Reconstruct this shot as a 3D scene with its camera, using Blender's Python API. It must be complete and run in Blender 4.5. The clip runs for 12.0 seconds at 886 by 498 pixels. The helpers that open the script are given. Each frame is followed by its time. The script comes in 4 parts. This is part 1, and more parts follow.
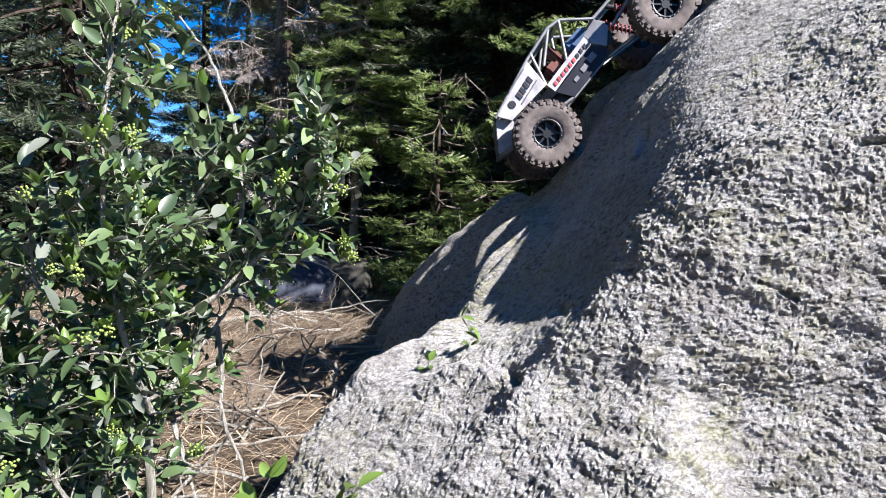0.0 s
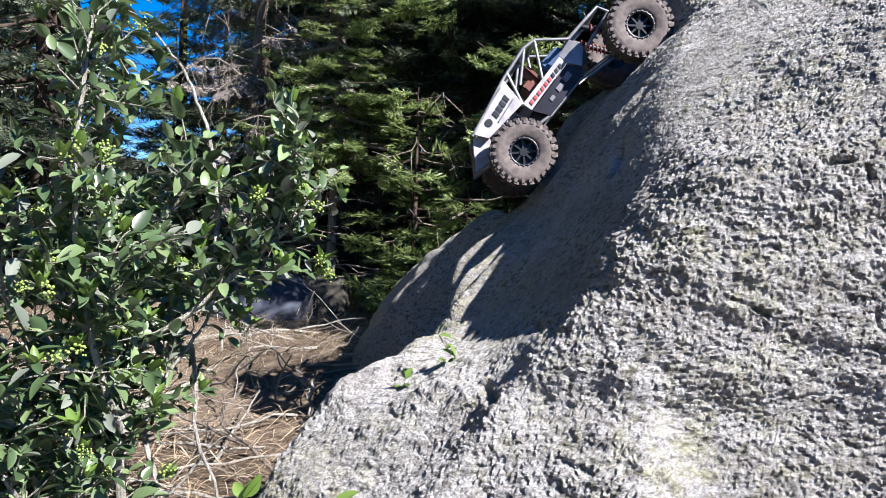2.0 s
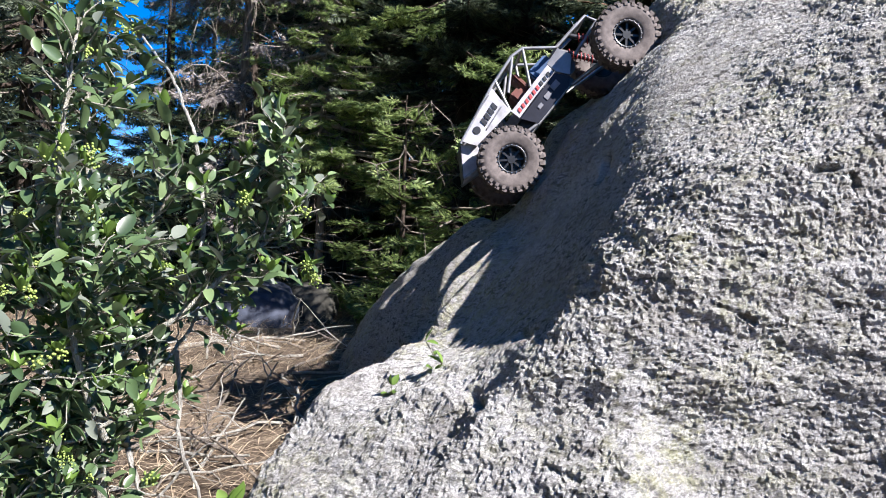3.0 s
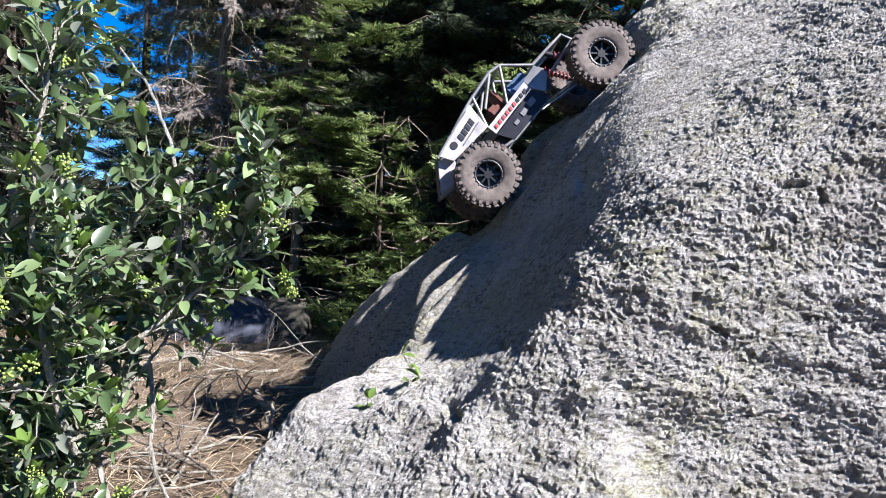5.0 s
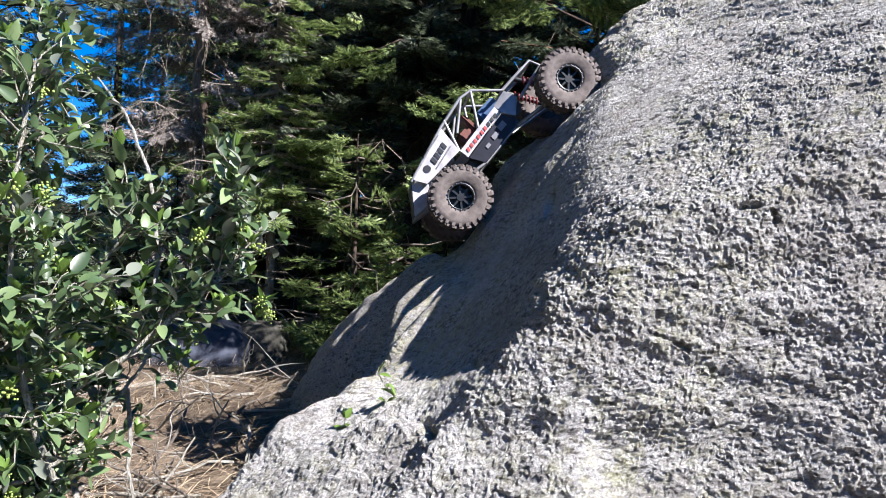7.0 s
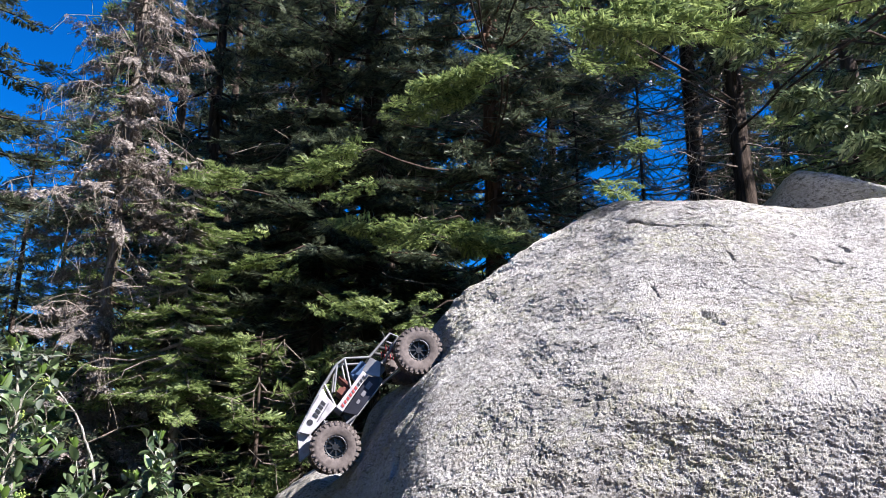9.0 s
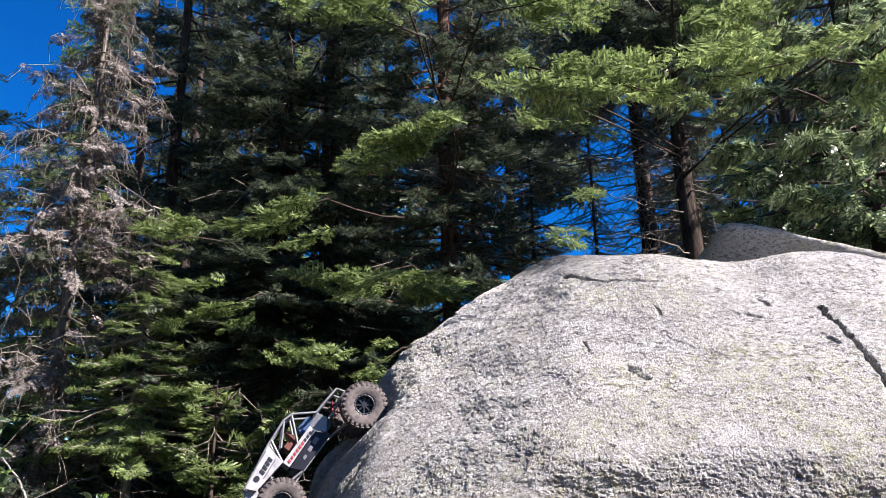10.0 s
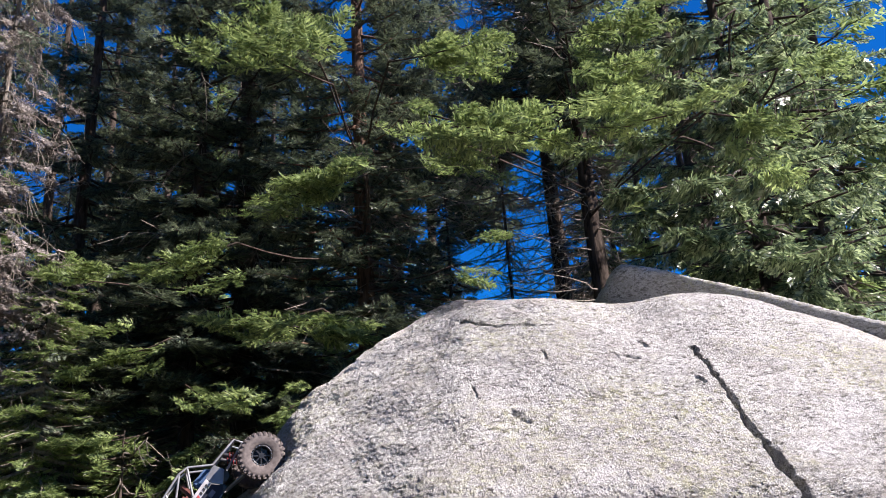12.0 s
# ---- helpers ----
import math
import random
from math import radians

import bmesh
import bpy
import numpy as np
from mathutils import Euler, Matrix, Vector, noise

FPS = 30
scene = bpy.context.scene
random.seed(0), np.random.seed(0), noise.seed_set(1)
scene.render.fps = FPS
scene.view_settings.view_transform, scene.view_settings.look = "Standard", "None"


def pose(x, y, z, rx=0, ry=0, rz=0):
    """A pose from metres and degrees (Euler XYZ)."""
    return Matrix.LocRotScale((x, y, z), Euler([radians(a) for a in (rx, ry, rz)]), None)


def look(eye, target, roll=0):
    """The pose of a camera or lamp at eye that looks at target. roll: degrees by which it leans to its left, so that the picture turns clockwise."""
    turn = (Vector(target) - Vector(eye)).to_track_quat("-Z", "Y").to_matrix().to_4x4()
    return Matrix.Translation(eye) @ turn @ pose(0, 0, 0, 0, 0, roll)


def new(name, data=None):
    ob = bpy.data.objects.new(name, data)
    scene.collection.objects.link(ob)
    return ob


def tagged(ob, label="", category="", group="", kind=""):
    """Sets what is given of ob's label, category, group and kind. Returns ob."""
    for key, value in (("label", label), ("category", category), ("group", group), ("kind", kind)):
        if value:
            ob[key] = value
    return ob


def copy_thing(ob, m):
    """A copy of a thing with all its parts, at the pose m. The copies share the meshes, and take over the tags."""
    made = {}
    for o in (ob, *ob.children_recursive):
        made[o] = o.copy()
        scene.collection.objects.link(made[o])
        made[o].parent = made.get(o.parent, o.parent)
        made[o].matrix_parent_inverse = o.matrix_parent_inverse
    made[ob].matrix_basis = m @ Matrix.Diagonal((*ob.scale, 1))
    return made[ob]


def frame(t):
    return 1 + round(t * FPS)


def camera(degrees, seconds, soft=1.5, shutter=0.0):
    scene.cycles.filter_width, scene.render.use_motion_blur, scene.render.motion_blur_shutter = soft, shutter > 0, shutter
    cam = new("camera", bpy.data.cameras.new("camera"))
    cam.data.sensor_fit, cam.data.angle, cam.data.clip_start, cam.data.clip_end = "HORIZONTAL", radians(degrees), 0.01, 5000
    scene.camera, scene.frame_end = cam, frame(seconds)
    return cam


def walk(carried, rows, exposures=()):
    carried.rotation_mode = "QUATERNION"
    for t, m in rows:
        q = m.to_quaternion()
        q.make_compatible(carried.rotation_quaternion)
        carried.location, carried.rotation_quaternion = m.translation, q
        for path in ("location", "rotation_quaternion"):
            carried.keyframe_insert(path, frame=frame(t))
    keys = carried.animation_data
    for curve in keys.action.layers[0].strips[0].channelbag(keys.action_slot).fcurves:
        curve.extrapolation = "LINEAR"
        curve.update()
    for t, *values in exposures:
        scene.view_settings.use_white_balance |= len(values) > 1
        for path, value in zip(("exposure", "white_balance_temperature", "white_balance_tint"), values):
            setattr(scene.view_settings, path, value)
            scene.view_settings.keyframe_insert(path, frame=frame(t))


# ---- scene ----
PATH = [
    (0, (0.018, 0.004, 0.628), (-0.173, 1.992, 0.527), 1.8),
    (0.5, (0.019, 0.005, 0.628), (-0.157, 1.996, 0.539), 2.0),
    (1, (0.02, 0.008, 0.626), (-0.142, 2.0, 0.554), 1.9),
    (1.5, (0.02, 0.009, 0.626), (-0.126, 2.003, 0.566), 1.9),
    (2, (0.02, 0.003, 0.627), (-0.113, 1.998, 0.576), 1.9),
    (2.5, (0.02, 0.005, 0.624), (-0.096, 2.002, 0.588), 2.0),
    (3, (0.02, 0.006, 0.623), (-0.08, 2.003, 0.597), 2.2),
    (5, (0.018, -0.001, 0.618), (-0.018, 1.999, 0.639), 2.5),
    (5.5, (0.017, -0.006, 0.617), (-0.004, 1.994, 0.648), 2.4),
    (6, (0.016, -0.008, 0.616), (0.011, 1.992, 0.657), 2.5),
    (6.5, (0.016, -0.011, 0.615), (0.024, 1.988, 0.667), 2.5),
    (6.7, (0.017, -0.015, 0.615), (0.028, 1.984, 0.673), 2.1),
    (8.3, (0.049, -0.395, 0.757), (0.221, 1.572, 1.075), 1.1),
    (8.5, (0.046, -0.493, 0.79), (0.25, 1.461, 1.163), 1.0),
    (9, (0.099, -0.618, 0.838), (0.356, 1.304, 1.328), -0.1),
    (9.5, (0.126, -0.69, 0.861), (0.436, 1.203, 1.429), -1.2),
    (10, (0.15, -0.732, 0.871), (0.499, 1.147, 1.46), -1.4),
    (10.5, (0.224, -0.828, 0.896), (0.635, 1.021, 1.538), -2.4),
    (11, (0.239, -0.863, 0.902), (0.723, 0.958, 1.573), -3.7),
    (11.5, (0.236, -0.847, 0.892), (0.758, 0.964, 1.563), -4.0),
    (12, (0.237, -0.844, 0.89), (0.774, 0.964, 1.557), -4.1),
]
cam = camera(62.1, 12.0, soft=0.7)
EXPOSURES = [(0, 1.70, 6430, 10), (6.7, 1.72, 6430, 10), (8.3, 1.76, 6480, 11), (9.5, 1.70, 6650, 13), (12, 1.52, 6800, 15)]
walk(cam, [(t, look(eye, target, roll)) for t, eye, target, roll in PATH], EXPOSURES)
# ---- light ----
SUN = Vector((0.62, -0.42, 0.665)).normalized()
world = bpy.data.worlds.new("sky")
scene.world = world
world.use_nodes = True
wn = world.node_tree
sky = wn.nodes.new("ShaderNodeTexSky")
sky.sky_type = "NISHITA"
sky.sun_disc = False
sky.sun_elevation = math.asin(SUN.z)
sky.sun_rotation = math.atan2(SUN.x, SUN.y)
sky.altitude = 2500
sky.dust_density = 0.0
sky.ozone_density = 4.0
wn.nodes["Background"].inputs[1].default_value = 0.070
clear = wn.nodes.new("ShaderNodeHueSaturation")
clear.inputs["Saturation"].default_value = 1.42
clear.inputs["Hue"].default_value = 0.512
wn.links.new(sky.outputs[0], clear.inputs["Color"])
wn.links.new(clear.outputs[0], wn.nodes["Background"].inputs[0])
sun = new("sun", bpy.data.lights.new("sun", "SUN"))
sun.data.energy = 5.0
sun.data.angle = radians(0.53)
sun.data.color = (1.0, 0.955, 0.93)
sun.matrix_world = look(SUN * 50, (0, 0, 0))


# ---- materials ----
def material(name, rough=0.8, spec=0.3):
    m = bpy.data.materials.new(name)
    m.use_nodes = True
    b = m.node_tree.nodes["Principled BSDF"]
    b.inputs["Roughness"].default_value = rough
    b.inputs["Specular IOR Level"].default_value = spec
    return m, m.node_tree, b


def nz(nt, scale, detail=4, rough=0.6, coord=None, dist=0.0):
    n = nt.nodes.new("ShaderNodeTexNoise")
    n.inputs["Scale"].default_value = scale
    n.inputs["Detail"].default_value = detail
    n.inputs["Roughness"].default_value = rough
    n.inputs["Distortion"].default_value = dist
    if coord is None:
        coord = nt.nodes.new("ShaderNodeTexCoord").outputs["Object"]
    nt.links.new(coord, n.inputs["Vector"])
    return n.outputs["Fac"]


def ramp(nt, fac, stops):
    r = nt.nodes.new("ShaderNodeValToRGB")
    e = r.color_ramp.elements
    while len(e) < len(stops):
        e.new(0.5)
    for k, (p, c) in zip(e, stops):
        k.position = p
        k.color = (*c, 1) if len(c) == 3 else c
    nt.links.new(fac, r.inputs[0])
    return r.outputs[0]


def grey(v):
    return (v, v, v)


def mix(nt, fac, a, b, mode="MIX"):
    m = nt.nodes.new("ShaderNodeMix")
    m.data_type = "RGBA"
    m.blend_type = mode
    for sock, val in ((m.inputs[0], fac), (m.inputs[6], a), (m.inputs[7], b)):
        if isinstance(val, (int, float)):
            sock.default_value = val
        elif isinstance(val, tuple):
            sock.default_value = (*val, 1)
        else:
            nt.links.new(val, sock)
    return m.outputs[2]


def bump(nt, bsdf, height, strength, dist, before=None):
    b = nt.nodes.new("ShaderNodeBump")
    b.inputs["Strength"].default_value = strength
    b.inputs["Distance"].default_value = dist
    nt.links.new(height, b.inputs["Height"])
    if before is not None:
        nt.links.new(before, b.inputs["Normal"])
    nt.links.new(b.outputs[0], bsdf.inputs["Normal"])
    return b.outputs[0]


def plain(name, color, rough=0.6, metal=0.0, spec=0.4, vary=0.25, scale=60.0, bumps=0.0):
    m, nt, b = material(name, rough, spec)
    f = nz(nt, scale, 5)
    lo = tuple(c * (1 - vary) for c in color)
    hi = tuple(min(1, c * (1 + vary)) for c in color)
    nt.links.new(ramp(nt, f, ((0.3, lo), (0.7, hi))), b.inputs["Base Color"])
    b.inputs["Metallic"].default_value = metal
    if bumps:
        bump(nt, b, f, bumps, 0.002)
    return m


def rock_material():
    m, nt, b = material("granite", 0.9, 0.2)
    tc = nt.nodes.new("ShaderNodeTexCoord")
    mp = nt.nodes.new("ShaderNodeMapping")
    mp.inputs["Scale"].default_value = (0.7, 1.0, 1.8)
    mp.inputs["Rotation"].default_value = (0.0, 0.25, 0.0)
    nt.links.new(tc.outputs["Object"], mp.inputs[0])
    bed = mp.outputs[0]
    grain = nz(nt, 260, 3, 0.75)
    mid = nz(nt, 62, 6, 0.72, bed, 0.3)
    large = nz(nt, 3.2, 7, 0.7)
    c = ramp(nt, grain, ((0.30, grey(0.10)), (0.42, (0.345, 0.343, 0.348)), (0.56, (0.520, 0.503, 0.496)), (0.72, (0.76, 0.755, 0.77))))
    # dark mineral specks and weathered crevices
    c = mix(nt, ramp(nt, mid, ((0.385, grey(0.95)), (0.44, grey(0.5)), (0.51, grey(0)))), c, (0.085, 0.08, 0.078))
    # bleached patches
    c = mix(nt, ramp(nt, large, ((0.54, grey(0)), (0.66, grey(0.45)))), c, (0.64, 0.625, 0.635))
    # brown-grey weather stains in streaks
    stain = nz(nt, 9.0, 9, 0.78, bed, 0.6)
    c = mix(nt, ramp(nt, stain, ((0.38, grey(0.6)), (0.52, grey(0)))), c, (0.270, 0.250, 0.236))
    blot = nz(nt, 2.1, 6, 0.7, bed, 0.8)
    c = mix(nt, ramp(nt, blot, ((0.38, grey(0.4)), (0.53, grey(0)))), c, (0.29, 0.272, 0.262))
    # crusts of yellow-green lichen
    lich = nz(nt, 40, 8, 0.85)
    zone = nz(nt, 2.6, 4, 0.65)
    f = mix(nt, 1.0, ramp(nt, lich, ((0.46, grey(0)), (0.60, grey(0.7)))), ramp(nt, zone, ((0.42, grey(0.12)), (0.60, grey(0.65)))), "MULTIPLY")
    c = mix(nt, f, c, (0.43, 0.43, 0.20))
    nt.links.new(c, b.inputs["Base Color"])
    n1 = bump(nt, b, nz(nt, 150, 5, 0.78, None, 0.4), 1.0, 0.010)
    bump(nt, b, grain, 0.5, 0.002, n1)
    return m


ROCK = rock_material()


def soil_material():
    m, nt, b = material("forest_soil", 0.95, 0.1)
    a = nz(nt, 3.0, 6, 0.7)
    f = nz(nt, 60, 5, 0.7)
    c = ramp(nt, a, ((0.3, (0.06, 0.045, 0.034)), (0.48, (0.145, 0.112, 0.086)), (0.62, (0.30, 0.238, 0.18))))
    c = mix(nt, ramp(nt, f, ((0.4, grey(0.6)), (0.6, grey(0)))), c, (0.05, 0.036, 0.025))
    nt.links.new(c, b.inputs["Base Color"])
    bump(nt, b, f, 0.8, 0.02)
    return m


SOIL = soil_material()


# ---- helpers for meshes ----
def part(name, bm, mat, parent, label=""):
    me = bpy.data.meshes.new(name)
    if isinstance(bm, bmesh.types.BMesh):
        bm.to_mesh(me)
        bm.free()
    else:
        me = bm
        me.name = name
    me.materials.clear()
    me.materials.append(mat)
    ob = new(name, me)
    if parent is not None:
        ob.parent = parent
    if label:
        tagged(ob, label)
    return ob


def fast_mesh(name, verts, faces, smooth=False):
    """A mesh from arrays; faces are an (n, 3) or (n, 4) array."""
    verts = np.ascontiguousarray(verts, dtype=np.float32)
    faces = np.ascontiguousarray(faces, dtype=np.int32)
    n, k = faces.shape
    me = bpy.data.meshes.new(name)
    me.vertices.add(len(verts))
    me.vertices.foreach_set("co", verts.ravel())
    me.loops.add(n * k)
    me.loops.foreach_set("vertex_index", faces.ravel())
    me.polygons.add(n)
    me.polygons.foreach_set("loop_start", np.arange(0, n * k, k, dtype=np.int32))
    me.polygons.foreach_set("use_smooth", np.broadcast_to(np.asarray(smooth, dtype=bool), n).copy())
    me.update(calc_edges=True)
    me.validate()
    return me


RNG = np.random.default_rng(7)
PERM = np.concatenate([RNG.permutation(512)] * 3)
GRAD = RNG.normal(size=(512, 3))
GRAD /= np.linalg.norm(GRAD, axis=1)[:, None]


def perlin(p):
    """Gradient noise of an (n, 3) array, about -0.7 to 0.7."""
    p = np.asarray(p, dtype=np.float64)
    i = np.floor(p).astype(np.int64)
    f = p - i
    i &= 511
    u = f * f * f * (f * (f * 6 - 15) + 10)
    out = np.zeros(len(p))
    for dx in (0, 1):
        for dy in (0, 1):
            for dz in (0, 1):
                h = PERM[PERM[PERM[(i[:, 0] + dx) & 511] + ((i[:, 1] + dy) & 511)] + ((i[:, 2] + dz) & 511)]
                g = GRAD[h & 511]
                w = (u[:, 0] if dx else 1 - u[:, 0]) * (u[:, 1] if dy else 1 - u[:, 1]) * (u[:, 2] if dz else 1 - u[:, 2])
                out += w * ((f - (dx, dy, dz)) * g).sum(1)
    return out


def fbm(p, scale, octaves=3, gain=0.5):
    s, a = np.zeros(len(p)), 1.0
    for _ in range(octaves):
        s += a * perlin(np.asarray(p) * scale + 17.3)
        scale, a = scale * 2.03, a * gain
    return s


# ---- ground ----
def ground_height(x, y):
    p = np.stack([x, y, np.zeros_like(x)], 1)
    return 0.06 + 0.10 * fbm(p, 0.5, 3) + 0.02 * fbm(p, 4.0, 2) - 0.06 * np.exp(-((x + 0.4) ** 2 + (y - 1.0) ** 2) / 0.8)


def ground():
    g = np.concatenate([-np.geomspace(400, 6, 24), np.linspace(-5.8, 5.8, 130), np.geomspace(6, 400, 24)])
    n = len(g)
    X, Y = np.meshgrid(g, g + 3.0)
    x, y = X.ravel(), Y.ravel()
    z = ground_height(x, y)
    idx = np.arange(n * n).reshape(n, n)
    faces = np.stack([idx[:-1, :-1], idx[:-1, 1:], idx[1:, 1:], idx[1:, :-1]], -1).reshape(-1, 4)
    ob = part("ground", fast_mesh("ground", np.stack([x, y, z], 1), faces, True), SOIL, None)
    tagged(ob, "brown forest soil strewn with needles and dry grass", "ground", kind="structure")


ground()


# ---- boulder ----
MAIN = (((-0.245, -0.964, 0.105), -0.915), ((-0.144, -0.607, 0.781), 0.080), ((-0.825, -0.165, 0.54), 0.006), ((-0.50, -0.42, 0.757), -0.030),
        ((0.05, -0.10, 0.99), 1.525), ((-0.55, -0.10, 0.83), 0.640), ((0.24, -0.50, 0.83), 1.085),
        ((-0.62, 0.76, 0.2), 1.56), ((-0.55, 0.50, 0.67), 1.565), ((0, 1, 0.2), 2.9), ((1, -0.1, 0.1), 3.4))
SKIRT = (((-0.66, -0.14, 0.738), 0.198), ((-0.85, -0.25, 0.46), -0.135), ((-0.70, -0.68, 0.2), -0.90), ((0, 1, 0.1), 2.3), ((0.5, -0.1, 0.86), 0.40), ((0.1, -1.0, 0.3), -1.05))
APRON = (((-0.55, -0.60, 0.58), -0.405), ((-0.20, -0.97, 0.14), -0.95), ((-0.90, 0.45, 0.02), 0.80), ((0, 1, 0.1), 1.85), ((-0.28, 0.05, 0.957), 0.452))
TOE = (((-0.45, -0.70, 0.55), -0.493), ((-0.28, 0.05, 0.957), 0.440), ((-0.90, 0.45, 0.02), 0.76), ((0, 1, 0.1), 1.6), ((1, 0, 0.3), 0.34))
FOOT = (((-0.25, -0.72, 0.65), -0.56), ((-0.15, -0.98, 0.1), -0.93), ((-0.90, 0.45, 0.02), 0.77), ((0, 1, 0.1), 1.75), ((-0.3, 0, 0.95), 0.35))


def body(p, planes, sharp):
    f = np.stack([p @ np.array(n) - d for n, d in planes], 1) * sharp
    m = f.max(1)
    return (m + np.log(np.exp(f - m[:, None]).sum(1))) / sharp


def boulder_field(p):
    f = np.stack([body(p, MAIN, 75), body(p, SKIRT, 40), body(p, APRON, 30), body(p, TOE, 30), body(p, FOOT, 30)], 1) * -30.0
    m = f.max(1)
    return -(m + np.log(np.exp(f - m[:, None]).sum(1))) / 30.0


def radial(field, centre, az, el, reach, jitter=0.0):
    A, E = np.meshgrid(az, el)
    if jitter:
        rng = np.random.default_rng(4)
        A = A + rng.uniform(-jitter, jitter, A.shape) * np.clip(np.gradient(az), 0, 0.01)[None]
        E = E + rng.uniform(-jitter, jitter, E.shape) * np.gradient(el)[:, None]
    d = np.stack([np.cos(E) * np.cos(A), np.cos(E) * np.sin(A), np.sin(E)], -1).reshape(-1, 3)
    lo, hi = np.zeros(len(d)), np.full(len(d), reach)
    for _ in range(22):
        mid = (lo + hi) / 2
        inside = field(centre + d * mid[:, None]) < 0
        lo, hi = np.where(inside, mid, lo), np.where(inside, hi, mid)
    nv, nu = len(el), len(az)
    idx = np.arange(nv * nu).reshape(nv, nu)
    nxt = np.roll(idx, -1, axis=1)
    faces = np.stack([idx[:-1], nxt[:-1], nxt[1:], idx[1:]], -1).reshape(-1, 4)
    return centre + d * lo[:, None], faces


def field_normals(field, p, h=0.02):
    g = np.stack([field(p + np.eye(3)[k] * h) - field(p - np.eye(3)[k] * h) for k in range(3)], 1)
    return g / np.linalg.norm(g, axis=1)[:, None]


CRACK = ((1.66, 1.20, 1.35), (1.64, 1.12, 1.29), (1.60, 1.01, 1.18), (1.56, 0.90, 1.09), (1.53, 0.78, 0.99), (1.50, 0.60, 0.84))
LEDGE = ((1.01, 1.61, 1.54), (1.07, 1.57, 1.52), (1.11, 1.50, 1.47), (1.20, 1.47, 1.47), (1.28, 1.45, 1.47))
# short fissures: start, end, half width, depth
FISSURES = (((0.92, 1.24, 1.23), (0.92, 1.19, 1.19), 0.006, 0.015), ((0.98, 1.09, 1.13), (1.01, 1.05, 1.11), 0.011, 0.02),
            ((1.41, 1.25, 1.33), (1.47, 1.22, 1.32), 0.009, 0.018), ((1.53, 1.34, 1.42), (1.54, 1.27, 1.37), 0.010, 0.02),
            ((0.66, 0.95, 0.96), (0.66, 0.91, 0.93), 0.006, 0.015), ((1.54, 1.08, 1.23), (1.56, 1.02, 1.19), 0.008, 0.015),
            ((1.18, 1.34, 1.37), (1.18, 1.28, 1.31), 0.005, 0.012), ((0.472, 0.884, 0.555), (0.473, 0.882, 0.530), 0.004, 0.012),
            ((0.328, 0.920, 0.548), (0.345, 0.915, 0.545), 0.005, 0.014), ((0.415, 0.924, 0.721), (0.450, 0.913, 0.727), 0.005, 0.016),
            ((0.463, 0.909, 0.724), (0.466, 0.906, 0.705), 0.006, 0.018), ((0.232, 1.319, 0.770), (0.217, 1.284, 0.735), 0.012, 0.03),
            ((0.079, 1.067, 0.490), (0.097, 1.034, 0.500), 0.012, 0.02), ((0.016, 1.019, 0.416), (0.028, 0.982, 0.405), 0.011, 0.022),
            ((0.129, 0.942, 0.445), (0.120, 0.931, 0.412), 0.006, 0.012))


def near_line(p, line):
    """The distance of points from a line of several pieces."""
    best = np.full(len(p), 9.0)
    for a, b in zip(line[:-1], line[1:]):
        a, b = np.array(a), np.array(b)
        d = b - a
        s = np.clip(((p - a) @ d) / (d @ d), 0, 1)
        best = np.minimum(best, np.linalg.norm(p - a - s[:, None] * d, axis=1))
    return best


def flat(p, n=(-0.144, -0.607, 0.781)):
    n = np.array(n)
    p = np.atleast_2d(np.asarray(p, float))
    return p - (p @ n)[:, None] * n


def billow(p, scale, octaves=2, gain=0.5):
    """Rounded lumps with sharp creases between them, 0 to about 1."""
    s, a = np.zeros(len(p)), 1.0
    for _ in range(octaves):
        s += a * np.abs(perlin(np.asarray(p) * scale + 5.1)) * 2
        scale, a = scale * 2.1, a * gain
    return s


def crystals(p, scale, seed):
    """Angular grains: each cell has its own height and tilt, about -1 to 1."""
    rng = np.random.default_rng(seed)
    jit, hgt, tilt = rng.random((4096, 3)), rng.uniform(-1, 1, 4096), rng.normal(0, 0.9, (4096, 3))
    q = np.asarray(p) * scale
    i = np.floor(q).astype(np.int64)
    best, out = np.full(len(q), 9.0), np.zeros(len(q))
    for dx in (-1, 0, 1):
        for dy in (-1, 0, 1):
            for dz in (-1, 0, 1):
                c = i + (dx, dy, dz)
                h = (c[:, 0] * 73856093 ^ c[:, 1] * 19349663 ^ c[:, 2] * 83492791) & 4095
                o = q - c - jit[h]
                d2 = (o * o).sum(1)
                near = d2 < best
                best = np.where(near, d2, best)
                out = np.where(near, hgt[h] * 0.6 + (o * tilt[h]).sum(1), out)
    return out


# low ribs along the shaded flank: line, half width, height
RIBS = ((((-0.17, 1.20, 0.31), (-0.09, 1.40, 0.43), (-0.02, 1.50, 0.53)), 0.045, 0.030),
        (((-0.02, 1.53, 0.53), (0.126, 1.513, 0.676), (0.263, 1.449, 0.837), (0.37, 1.42, 0.97)), 0.014, 0.014),
        (((-0.20, 1.75, 0.40), (-0.07, 1.66, 0.51), (0.05, 1.62, 0.62)), 0.022, 0.022),
        (((-0.30, 1.45, 0.22), (-0.22, 1.60, 0.33), (-0.12, 1.72, 0.45)), 0.022, 0.024))
